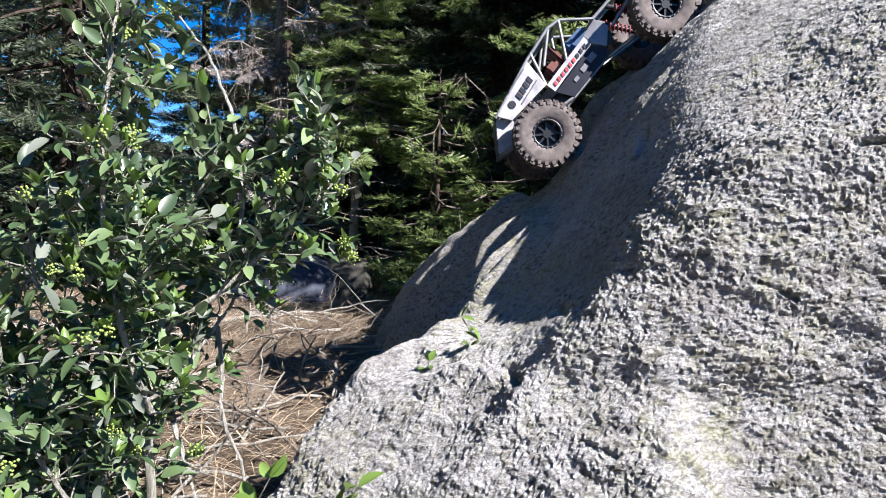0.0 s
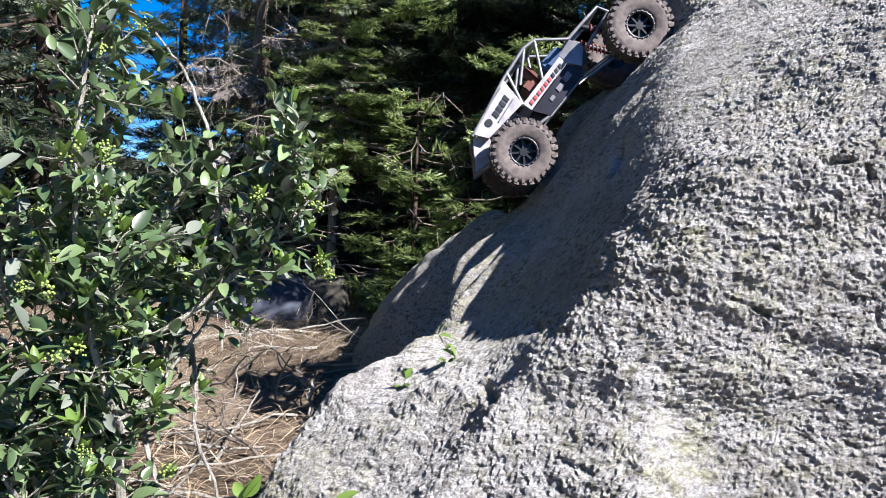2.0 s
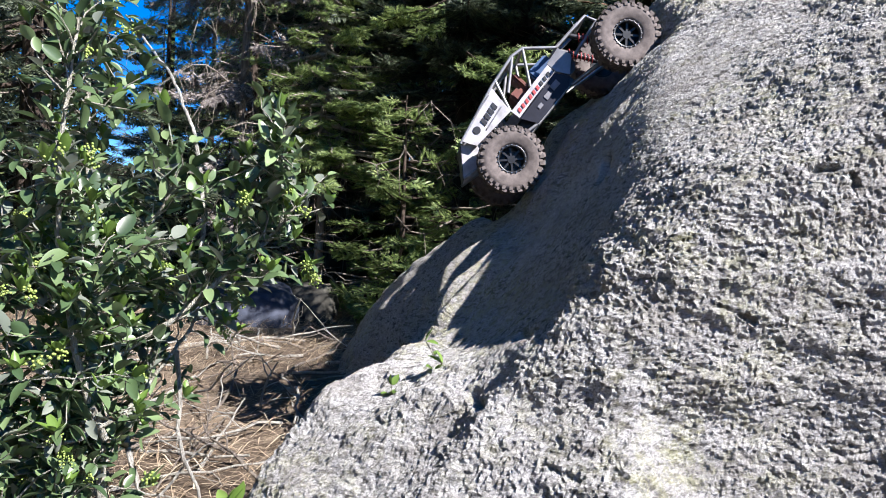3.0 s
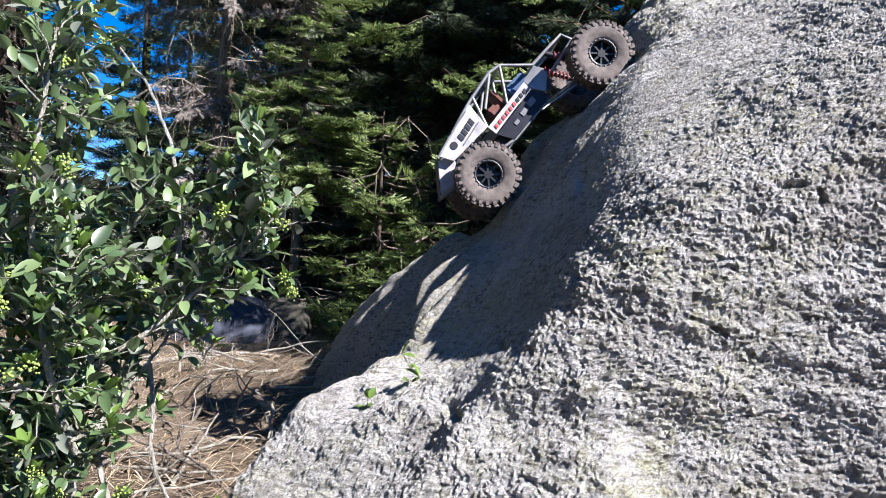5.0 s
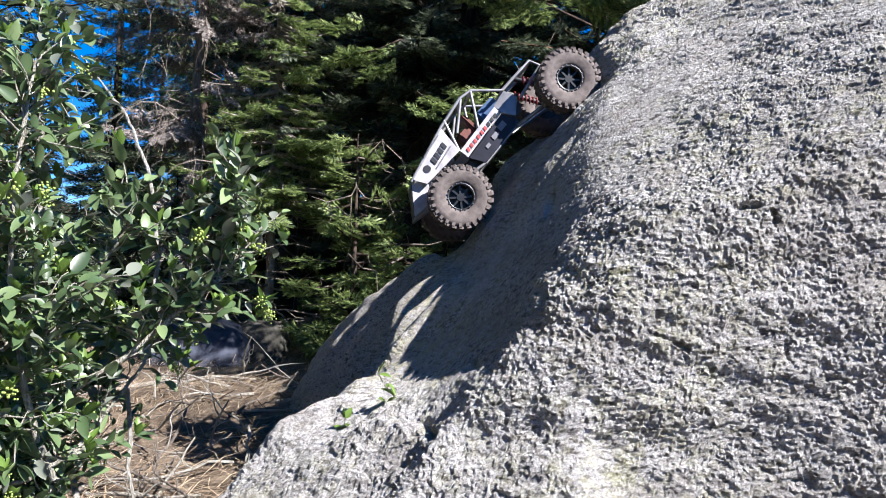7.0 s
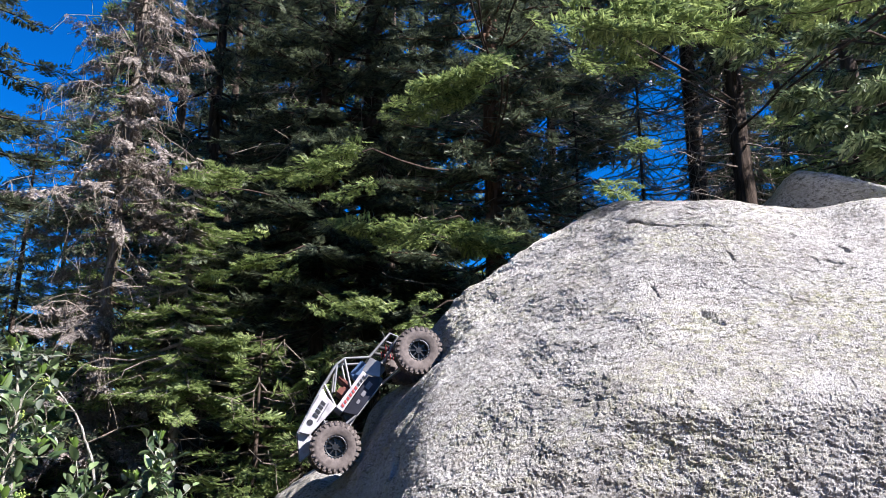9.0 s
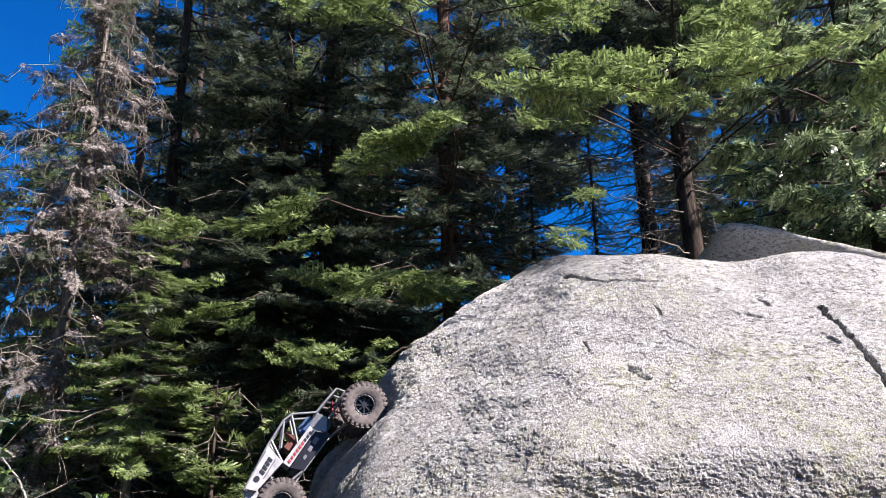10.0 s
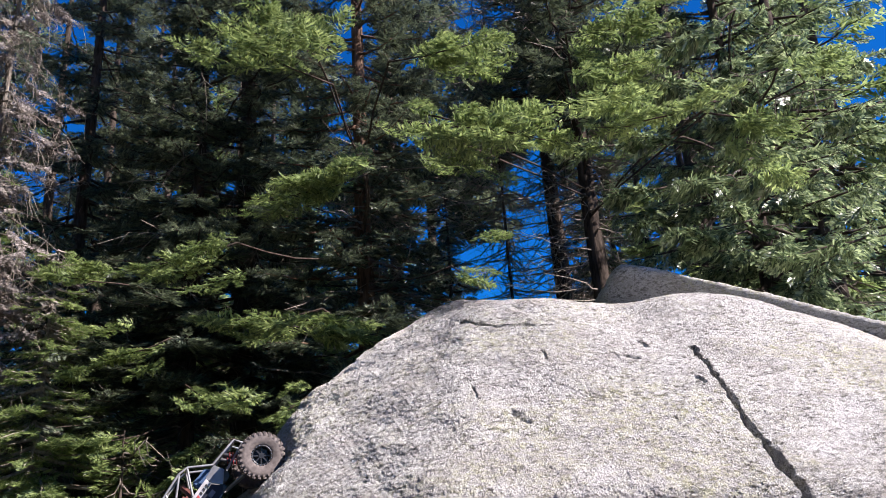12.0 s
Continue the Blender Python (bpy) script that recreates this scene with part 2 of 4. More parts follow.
# shallow hollows in the flank: centre, depth, radius
HOLLOWS = (((0.138, 1.647, 0.753), -0.006, 0.07), ((0.384, 1.682, 1.042), 0.036, 0.10), ((0.122, 1.881, 0.739), 0.034, 0.10), ((0.368, 1.916, 1.028), 0.080, 0.13))
DOWNHILL, ACROSS = np.array((-0.56, -0.13, -0.82)), np.array((0.20, -0.98, 0.02))


def coarse(p):
    """Broad forms over the smooth body: broken ribs and runnels on the flank, and a dip in the crest."""
    d = np.zeros(len(p))
    run = np.stack([p @ DOWNHILL * 3.2, p @ ACROSS * 17, p[:, 0] * 2], 1)
    streak = perlin(run) + 0.5 * perlin(run * 2.1 + 7)
    for line, w, h in RIBS:
        d += h * np.exp(-(near_line(p, line) / w) ** 2) * np.clip(0.75 + 1.6 * streak, 0.0, 1.5)
    flank = np.clip((p[:, 1] - 0.75 * p[:, 0] - 1.12) / 0.25, 0, 1) * np.clip((1.25 - p[:, 2]) / 0.2, 0, 1)
    apron = np.clip((0.46 - p[:, 2]) / 0.06, 0, 1) * np.clip((0.25 - p[:, 0]) / 0.2, 0, 1)
    d += 0.022 * streak * np.maximum(flank, 0.8 * apron)
    for c, h, w in HOLLOWS:
        d -= h * np.exp(-(((p - np.array(c)) / w) ** 2).sum(1))
    d -= 0.05 * np.exp(-((p[:, 0] - 1.60) / 0.15) ** 2 - ((p[:, 1] - 1.50) / 0.22) ** 2)
    return d


def relief(p):
    """How far the granite stands out of the smooth form."""
    warp = np.stack([perlin(p * 6 + k) for k in (3.0, 41.0, 77.0)], 1) * 0.05
    low = np.clip((1.03 - p[:, 2]) / 0.42, 0, 1)
    left = np.clip((p[:, 1] - 0.75 * p[:, 0] - 0.86) / 0.12, 0, 1) * np.clip((p[:, 2] - 0.40) / 0.08, 0, 1) * np.clip((1.15 - p[:, 2]) / 0.2, 0, 1)
    rough = (0.38 + 0.54 * low) * (1 - 0.90 * left)
    q = (p + warp) * (1.0, 1.0, 1.35)
    d = 0.020 * fbm(p, 2.6, 2) + coarse(p)
    # the crumbling edge between the sunlit front and the flank
    edge = np.exp(-((p[:, 1] - 0.75 * p[:, 0] - 0.80) / 0.10) ** 2) * low
    rough = rough * np.clip(0.80 + 0.8 * fbm(p, 5.0, 2), 0.35, 1.4)
    soft = 0.25 + 0.75 * rough
    d += (0.003 + 0.006 * edge) * fbm(q, 18, 2) * rough
    # thin flakes that have split off, leaving low irregular steps
    f = fbm((p + warp * 0.5) * (0.8, 1.0, 1.5), 6.5, 4, 0.55)
    for level in (-0.38, -0.2, -0.04, 0.12, 0.28, 0.44):
        d += 0.0014 * np.tanh((f - level) / 0.018) * (1 - 0.7 * left)
    # grains, and the gaps that fallen grains have left
    slant = q @ np.array(((0.62, 0.1, -0.30), (0.0, 1.0, 0.0), (0.55, 0.2, 1.25))).T
    d += 0.0030 * fbm(q, 105, 2, 0.6) * (0.10 + 0.90 * rough)
    d += 0.0029 * fbm(q, 155, 2, 0.7) * (0.15 + 0.85 * rough)
    d += 0.0019 * crystals(q, 215, 2) * soft
    gaps = np.clip(perlin(slant * 72 + 9.1) - 0.20, 0, 0.22) / 0.22
    d -= 0.0062 * gaps * (0.25 + 0.75 * rough) * np.clip(0.55 + 1.6 * fbm(p, 3.5, 2), 0.15, 1.2)
    gaps = np.clip(perlin(slant * 27 + 4.1) - 0.38, 0, 0.14) / 0.14
    d -= 0.008 * gaps * rough
    fine = np.stack([perlin(p * 34 + k) for k in (3.0, 41.0, 77.0)], 1) * 0.016
    p2 = flat(p + warp * 0.6 + fine)
    wide = 0.6 + 0.9 * np.abs(perlin(p * 11))
    for line, w, depth in ((CRACK, 0.0075, 0.07), (LEDGE, 0.008, 0.045)):
        d -= depth * np.exp(-(near_line(p2, flat(line)) / (w * wide)) ** 2)
    for a, b, w, depth in FISSURES:
        d -= depth * np.exp(-(near_line(p + warp * 0.3 + fine * 0.8, (a, b)) / (1.0 * w * wide)) ** 2)
    return d


def boulder():
    c = np.array((1.0, 2.15, 0.35))
    az = np.radians(np.concatenate([np.arange(150, 184, 0.6), np.arange(184, 206, 0.2), np.arange(206, 290, 0.115), np.arange(290, 300, 0.2), np.arange(300, 330, 0.3), np.arange(330, 345, 0.8), np.arange(345, 510, 5.0)]))
    el = np.radians(np.concatenate([np.arange(-25, -14, 0.6), np.arange(-14, 25, 0.115), np.arange(25, 40, 0.15), np.arange(40, 72, 0.19), np.arange(72, 89.8, 0.7)]))
    p, faces = radial(boulder_field, c, az, el, 5.0, 0.42)
    n = field_normals(boulder_field, p)
    p = p + n * relief(p)[:, None]
    ob = part("boulder", fast_mesh("boulder", p, faces), ROCK, None)
    tagged(ob, "large rough grey granite boulder with yellow lichen on soil", "boulder")


boulder()

SLAB = (((0.10, -0.20, 0.97), 1.67), ((0.34, -0.15, 0.925), 2.165), ((-0.55, -0.60, -0.58), -3.435), ((-0.9, 0.3, 0.35), -0.45), ((0, 1, 0), 3.4), ((1, 0, 0), 4.0),
        ((-0.05, -0.6, -0.8), -2.2))


LOBE = (((-0.605, -0.011, 0.796), 0.525), ((-0.875, -0.073, 0.485), 0.30), ((-0.2, 0.97, 0.15), 3.55), ((-0.3, -0.95, 0.1), -2.35), ((1, 0, 0), 0.75), ((0.5, 0, 0.86), 0.62))


def slab_field(p):
    return body(p, SLAB, 45)


def slab():
    c = np.array((2.9, 2.5, 1.2))
    az = np.radians(np.arange(0, 360, 1.0))
    el = np.radians(np.arange(-40, 89.9, 1.0))
    p, faces = radial(slab_field, c, az, el, 4.0)
    n = field_normals(slab_field, p)
    d = 0.016 * fbm(p, 3, 2) + 0.005 * (billow(p, 14, 2) - 0.5) + 0.004 * fbm(p, 40, 2)
    ob = part("boulder", fast_mesh("boulder", p + n * d[:, None], faces, True), ROCK, None)
    tagged(ob, "flat-topped granite boulder leaning behind the large one", "boulder")


slab()


def lobe():
    az, el = np.radians(np.arange(0, 360, 1.2)), np.radians(np.arange(-40, 89.9, 1.2))
    field = lambda q: body(q, LOBE, 30)
    p, faces = radial(field, np.array((0.1, 2.95, 0.15)), az, el, 3.0)
    d = 0.03 * fbm(p, 3, 2) + 0.010 * (billow(p, 12, 2) - 0.5)
    ob = part("boulder", fast_mesh("boulder", p + field_normals(field, p) * d[:, None], faces, True), ROCK, None)
    tagged(ob, "smooth grey granite hump in shade behind the large boulder", "boulder")


lobe()


# ---- plants: materials ----
def leaf_material(name, dark, mid, light, rough=0.5, spec=0.3, through_light=0.35, by_object=False):
    m, nt, b = material(name, rough, spec)
    if by_object:
        r = nt.nodes.new("ShaderNodeObjectInfo").outputs["Random"]
    else:
        r = nt.nodes.new("ShaderNodeNewGeometry").outputs["Random Per Island"]
    c = ramp(nt, r, ((0.0, dark), (0.5, mid), (1.0, light)))
    n = nz(nt, 1.7, 3)
    c = mix(nt, ramp(nt, n, ((0.32, grey(0.35)), (0.55, grey(0)))), c, dark)
    nt.links.new(c, b.inputs["Base Color"])
    t = nt.nodes.new("ShaderNodeBsdfTranslucent")
    nt.links.new(c, t.inputs["Color"])
    sh = nt.nodes.new("ShaderNodeMixShader")
    sh.inputs[0].default_value = through_light
    out = nt.nodes["Material Output"]
    nt.links.new(b.outputs[0], sh.inputs[1])
    nt.links.new(t.outputs[0], sh.inputs[2])
    nt.links.new(sh.outputs[0], out.inputs[0])
    return m


def bark_material(name, lo, hi, scale=9.0):
    m, nt, b = material(name, 0.95, 0.1)
    tc = nt.nodes.new("ShaderNodeTexCoord")
    mp = nt.nodes.new("ShaderNodeMapping")
    mp.inputs["Scale"].default_value = (3.0, 3.0, 0.5)
    nt.links.new(tc.outputs["Object"], mp.inputs[0])
    f = nz(nt, scale, 6, 0.7, mp.outputs[0])
    nt.links.new(ramp(nt, f, ((0.35, lo), (0.62, hi))), b.inputs["Base Color"])
    bump(nt, b, f, 1.0, 0.03)
    return m


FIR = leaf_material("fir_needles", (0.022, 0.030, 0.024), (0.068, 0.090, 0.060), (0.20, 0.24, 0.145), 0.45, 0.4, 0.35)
# the same needles with sunlight put into a paler, yellower colour
FIR_SUNLIT = leaf_material("young_and_sunlit_fir_needles", (0.075, 0.115, 0.045), (0.20, 0.27, 0.10), (0.38, 0.46, 0.18), 0.45, 0.35, 0.5)
CEDAR = leaf_material("cedar_leaves", (0.035, 0.055, 0.032), (0.155, 0.215, 0.105), (0.42, 0.50, 0.27), 0.26, 1.0, 0.5)
DEAD = leaf_material("dead_needles", (0.11, 0.095, 0.09), (0.25, 0.22, 0.205), (0.42, 0.38, 0.355), 0.8, 0.1, 0.2)
BARK = bark_material("dark_bark", (0.022, 0.017, 0.014), (0.085, 0.065, 0.055))
BARK_RED = bark_material("reddish_bark", (0.05, 0.03, 0.022), (0.19, 0.12, 0.09))
BARK_PALE = bark_material("pale_bark", (0.16, 0.14, 0.12), (0.42, 0.38, 0.34))
DEADWOOD = bark_material("grey_deadwood", (0.10, 0.085, 0.075), (0.30, 0.26, 0.225), 20.0)


# ---- plants: geometry ----
def tubes(lines, sides=5):
    """Tapered tubes joined into arrays: lines are (points, radius at the start, radius at the end)."""
    V, Fc, base = [], [], 0
    for pts, r0, r1 in lines:
        pts = np.asarray(pts, float)
        n = len(pts)
        tan = np.gradient(pts, axis=0)
        tan /= np.linalg.norm(tan, axis=1)[:, None] + 1e-9
        ref = np.where(np.abs(tan[:, 2:3]) > 0.9, (1.0, 0, 0), (0, 0, 1.0))
        a = np.cross(tan, ref)
        a /= np.linalg.norm(a, axis=1)[:, None] + 1e-9
        b = np.cross(tan, a)
        r = np.linspace(r0, r1, n)[:, None, None]
        th = np.linspace(0, 2 * np.pi, sides, endpoint=False)
        ring = pts[:, None] + r * (np.cos(th)[None, :, None] * a[:, None] + np.sin(th)[None, :, None] * b[:, None])
        V.append(ring.reshape(-1, 3))
        idx = np.arange(n * sides).reshape(n, sides) + base
        nx = np.roll(idx, -1, 1)
        Fc.append(np.stack([idx[:-1], nx[:-1], nx[1:], idx[1:]], -1).reshape(-1, 4))
        base += n * sides
    return np.concatenate(V), np.concatenate(Fc)


def tube_mesh(name, lines, sides=5, smooth=True):
    return fast_mesh(name, *tubes(lines, sides), smooth)


def bend(rng, a, b, n, wobble, sag=0.0):
    """A slightly crooked line of n points from a to b."""
    a, b = np.asarray(a, float), np.asarray(b, float)
    s = np.linspace(0, 1, n)[:, None]
    p = a + (b - a) * s
    p += np.cumsum(rng.normal(0, wobble, (n, 3)), 0) * np.sin(np.pi * s)
    p[:, 2] -= sag * np.sin(np.pi * s[:, 0])
    return p


def frond(seed):
    """A plain needle spray along x for far trees, one long: arrays of corners and triangles."""
    rng = np.random.default_rng(seed)
    V, T = [], []

    def blade(o, d, length, width):
        side = np.array((-d[1], d[0], 0)) * width
        k = len(V)
        V.extend([o + d * length * 0.15 - side, o + d * length * 0.3 + side, o + d * length])
        T.append((k, k + 1, k + 2))

    for i in range(5):
        s = 0.06 + 0.18 * i
        for sg in (-1, 1):
            ang = radians(rng.uniform(38, 60)) * sg
            d = np.array((math.cos(ang), math.sin(ang), rng.uniform(-0.25, 0.2)))
            length = (0.42 * (1 - s) ** 0.7 + 0.09) * rng.uniform(0.75, 1.15)
            blade(np.array((s + rng.uniform(-0.02, 0.02), 0, -0.06 * s * s)), d, length * 1.15, 0.06)
    blade(np.zeros(3), np.array((1.0, 0, -0.05)), 1.0, 0.02)
    return np.array(V), np.array(T)


def fan(seed):
    """A flat cedar spray along x, one long, of broad scaly blades."""
    rng = np.random.default_rng(seed)
    V, T = [], []
    for i in range(9):
        s = 0.05 + 0.1 * i
        for sg in (-1, 1):
            ang = radians(rng.uniform(28, 48)) * sg
            d = np.array((math.cos(ang), math.sin(ang), rng.uniform(-0.18, 0.12)))
            side = np.array((-d[1], d[0], rng.uniform(-0.3, 0.3))) * 0.048
            length = (0.40 * (1 - s) ** 0.6 + 0.10) * rng.uniform(0.7, 1.15)
            o = np.array((s, 0, -0.10 * s * s))
            k = len(V)
            V.extend([o, o + d * length * 0.55 + side, o + d * length, o + d * length * 0.5 - side])
            T.extend([(k, k + 1, k + 2), (k, k + 2, k + 3)])
    return np.array(V), np.array(T)


def spray(seed):
    """A fir spray along x, one long: short bushy twigs, each a folded lozenge of needles with loose tips."""
    rng = np.random.default_rng(seed)
    V, T = [], []

    def twig(o, ang, length, width):
        d = np.array((math.cos(ang), math.sin(ang), rng.uniform(-0.15, 0.30)))
        side = np.array((-math.sin(ang), math.cos(ang), 0)) * width
        lift = np.array((0, 0, width * rng.uniform(-0.9, 0.9)))
        k = len(V)
        V.extend([o, o + d * length * 0.55 + side + lift, o + d * length, o + d * length * 0.45 - side + lift])
        T.extend([(k, k + 1, k + 2), (k, k + 2, k + 3)])
        for f, sg in ((0.35, 1), (0.62, -1), (0.8, 1)):
            q = o + d * length * f
            tip = q + d * width * 1.1 + side * sg * 2.1 + (0, 0, width * rng.uniform(-0.3, 1.0))
            k = len(V)
            V.extend([q - d * width * 0.35, q + d * width * 0.35, tip])
            T.append((k, k + 1, k + 2))

    for i in range(7):
        s = 0.08 + 0.125 * i
        for sg in (-1, 1):
            twig(np.array((s + rng.uniform(-0.03, 0.03), 0, -0.05 * s)), radians(rng.uniform(35, 68)) * sg, (0.40 * (1 - s) ** 0.7 + 0.13) * rng.uniform(0.6, 1.2), 0.044)
    twig(np.array((0.72, 0, -0.04)), rng.uniform(-0.2, 0.2), 0.32, 0.05)
    return np.array(V), np.array(T)


FANS = [fan(8), fan(9)]
MED, FAR = [spray(s) for s in (1, 2)], [frond(s) for s in (5, 6)]


def place(tpl, O, X, N, S):
    """Copies of a template at origins O, along X, with normals N and sizes S, as arrays."""
    v, f = tpl
    X = X / np.linalg.norm(X, axis=1)[:, None]
    Y = np.cross(N, X)
    Y /= np.linalg.norm(Y, axis=1)[:, None] + 1e-9
    N = np.cross(X, Y)
    S = np.asarray(S)[:, None, None]
    out = O[:, None] + S * (v[None, :, :1] * X[:, None] + v[None, :, 1:2] * Y[:, None] + v[None, :, 2:] * N[:, None])
    faces = f[None] + (np.arange(len(O)) * len(v))[:, None, None]
    return out.reshape(-1, 3), faces.reshape(-1, 3)


def merge(chunks):
    V, T, base = [], [], 0
    for v, f in chunks:
        V.append(v)
        T.append(f + base)
        base += len(v)
    return np.concatenate(V), np.concatenate(T)


def bough(rng, a, b, templates, size, gap=0.07, droop=0.08, hang=0.0, tilt=0.28):
    """A fir bough from a to b: its limb line, and the sprays on it."""
    length = np.linalg.norm(np.subtract(b, a))
    line = bend(rng, a, b, 9, 0.01 * length, droop * length)
    n = max(6, int(length / gap))
    s = np.sort(rng.uniform(0.18, 1.0, n)) ** 0.85
    k = s * 8
    i = np.minimum(k.astype(int), 7)
    O = line[i] + (line[i + 1] - line[i]) * (k - i)[:, None]
    tan = line[i + 1] - line[i]
    tan /= np.linalg.norm(tan, axis=1)[:, None]
    up = np.array((0, 0, 1.0)) + rng.normal(0, tilt, (n, 3))
    side = np.cross(tan, (0, 0, 1.0)) * np.where(np.arange(n) % 2, 1, -1)[:, None]
    w = np.where(s > 0.93, 0.15, rng.uniform(0.7, 1.5, n))[:, None]
    X = tan + side * w + rng.normal(0, 0.16, (n, 3))
    X[:, 2] -= hang * rng.uniform(0.4, 1.4, n)
    S = size * (0.55 + 0.75 * np.sin(np.pi * np.clip(s, 0, 0.93))) * rng.uniform(0.75, 1.2, n)
    half = n // 2
    return line, [place(templates[0], O[:half], X[:half], up[:half], S[:half]), place(templates[1], O[half:], X[half:], up[half:], S[half:])]


def fir_tree(name, label, x, y, height, radius, first, count, reach, seed, needles, bark, templates=None, size=0.34, gap=0.07, tilt=0.42, keen=0.35,
             lean=(0, 0), slope=-0.25, toward=None, extra=(), twigs=60, hang=0.1, category="tree", needles_lit=None):
    """A conifer: trunk, limbs, bare twigs and crown. reach: bough length at the first bough; extra: (start, tip) of chosen boughs."""
    rng = np.random.default_rng(seed)
    templates = templates or MED
    z0 = float(ground_height(np.array([x]), np.array([y]))[0]) - 0.05
    tree = new(name)
    tree.location = (x, y, z0)
    tagged(tree, label, category)

    def on_trunk(z):
        return np.array((lean[0] * z, lean[1] * z, z))

    zs = np.linspace(0, height, 14)
    pts = np.array([on_trunk(z) for z in zs]) + np.concatenate([np.zeros((1, 3)), np.cumsum(rng.normal(0, 0.006, (13, 3)), 0)]) * (1, 1, 0)
    v, f = tubes([(pts, radius, radius * 0.12)], 12)
    v[:12, :2] *= 1.35
    part("trunk", fast_mesh("trunk", v, f, True), bark, tree)
    limbs, chunks = [], []
    for i in range(count):
        s = (i + rng.uniform(0, 1)) / count
        z = first + (height - first) * s ** 1.35
        az = i * 2.4 + rng.uniform(-0.5, 0.5)
        if toward is not None and rng.random() < keen:
            az = toward + rng.uniform(-1.1, 1.1)
        r = reach * (1 - s * 0.85) * rng.uniform(0.65, 1.1)
        a = on_trunk(z)
        b = a + np.array((math.cos(az) * r, math.sin(az) * r, slope * r + rng.uniform(-0.1, 0.12) * r))
        line, ch = bough(rng, a, b, templates, size * (1 - 0.4 * s), gap, 0.05, hang, tilt)
        limbs.append((line, 0.012 + 0.006 * r, 0.003))
        chunks += ch
    for start, tip in extra:
        a, o = np.array(start) - (x, y, z0), np.array(tip) - (x, y, z0)
        broad = tilt > 0.5
        line, ch = bough(rng, a, o, FANS if broad else MED, 0.15 if broad else 0.125, 0.016 if broad else 0.020, 0.03, 0.06 + 0.5 * (tilt > 0.5), max(0.22, tilt))
        for _ in range(0 if broad else 4):
            off = rng.normal(0, 0.12, 3) * (1, 1, 0.5)
            ch += bough(rng, a + off, a + (o - a) * rng.uniform(0.55, 0.9) + off * 1.5, MED, 0.115, 0.024, 0.03, 0.06 + 0.5 * (tilt > 0.5), max(0.22, tilt))[1]
        # chosen boughs get the needle colour with sunlight painted in, where one is given
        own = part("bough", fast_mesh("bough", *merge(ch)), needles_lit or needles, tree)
        part("limb", tube_mesh("limb", [(np.concatenate([bend(rng, on_trunk(a[2] + 0.22 * math.hypot(a[0], a[1])), a, 6, 0.012)[:-1], line]), 0.009, 0.002)], 5), BARK, own)
    tagged(part("branchwork", tube_mesh("branchwork", limbs, 4), bark, tree), kind="stuff")
    if twigs:
        lines = []
        for _ in range(twigs):
            z = rng.uniform(0.25, min(height, first + 3.0))
            az, r = rng.uniform(0, 6.28), rng.uniform(0.3, 1.1) * min(1.0, reach)
            a = on_trunk(z)
            b = a + np.array((math.cos(az) * r, math.sin(az) * r, rng.uniform(-0.5, 0.15) * r))
            l = bend(rng, a, b, 6, 0.03, 0.03)
            lines.append((l, 0.010, 0.0025))
            for _k in range(3):
                m = l[rng.integers(2, 5)]
                lines.append((bend(rng, m, m + rng.normal(0, 0.17, 3) - (0, 0, 0.08), 4, 0.02), 0.0045, 0.0015))
        tagged(part("deadwood", tube_mesh("deadwood", lines, 3), DEADWOOD, tree, "dead grey twigs"), kind="stuff")
    v, f = merge(chunks)
    part("crown", fast_mesh("crown", v, f), needles, tree)
    return tree


def dead_tree(x, y, height, seed, label):
    rng = np.random.default_rng(seed)
    tree = new("dying_fir")
    z0 = float(ground_height(np.array([x]), np.array([y]))[0]) - 0.05
    tree.location = (x, y, z0)
    tagged(tree, label, "tree")
    trunk = bend(rng, (0, 0, 0), (0.1, 0, height), 12, 0.02)
    part("trunk", tube_mesh("trunk", [(trunk, 0.045, 0.012)], 10), DEADWOOD, tree)
    lines, chunks, live = [], [], []
    for i in range(190):
        z = rng.uniform(0.10, 0.98) * height
        az, r = rng.uniform(0, 6.28), rng.uniform(0.3, 1.15) * (1.15 - 0.6 * z / height)
        a = np.array((0.1 * z / height, 0, z))
        b = a + np.array((math.cos(az) * r, math.sin(az) * r, rng.uniform(-0.7, 0.0) * r))
        l = bend(rng, a, b, 7, 0.02, -0.1 * r)
        lines.append((l, 0.010, 0.002))
        for _k in range(9):
            m = l[rng.integers(2, 7)]
            lines.append((bend(rng, m, m + (rng.normal(0, 0.07), rng.normal(0, 0.07), -rng.uniform(0.08, 0.35)), 5, 0.012), 0.004, 0.0015))
        _, ch = bough(rng, a, b, MED, 0.1, 0.03, 0.02, 1.1)
        (chunks if rng.random() < 0.8 else live).extend(ch)
    tagged(part("branchwork", tube_mesh("branchwork", lines, 3), DEADWOOD, tree, "grey-brown drooping dead branches"), kind="stuff")
    part("dead_crown", fast_mesh("dead_crown", *merge(chunks)), DEAD, tree, "brown dying needles")
    part("crown", fast_mesh("crown", *merge(live)), FIR, tree)
    return tree


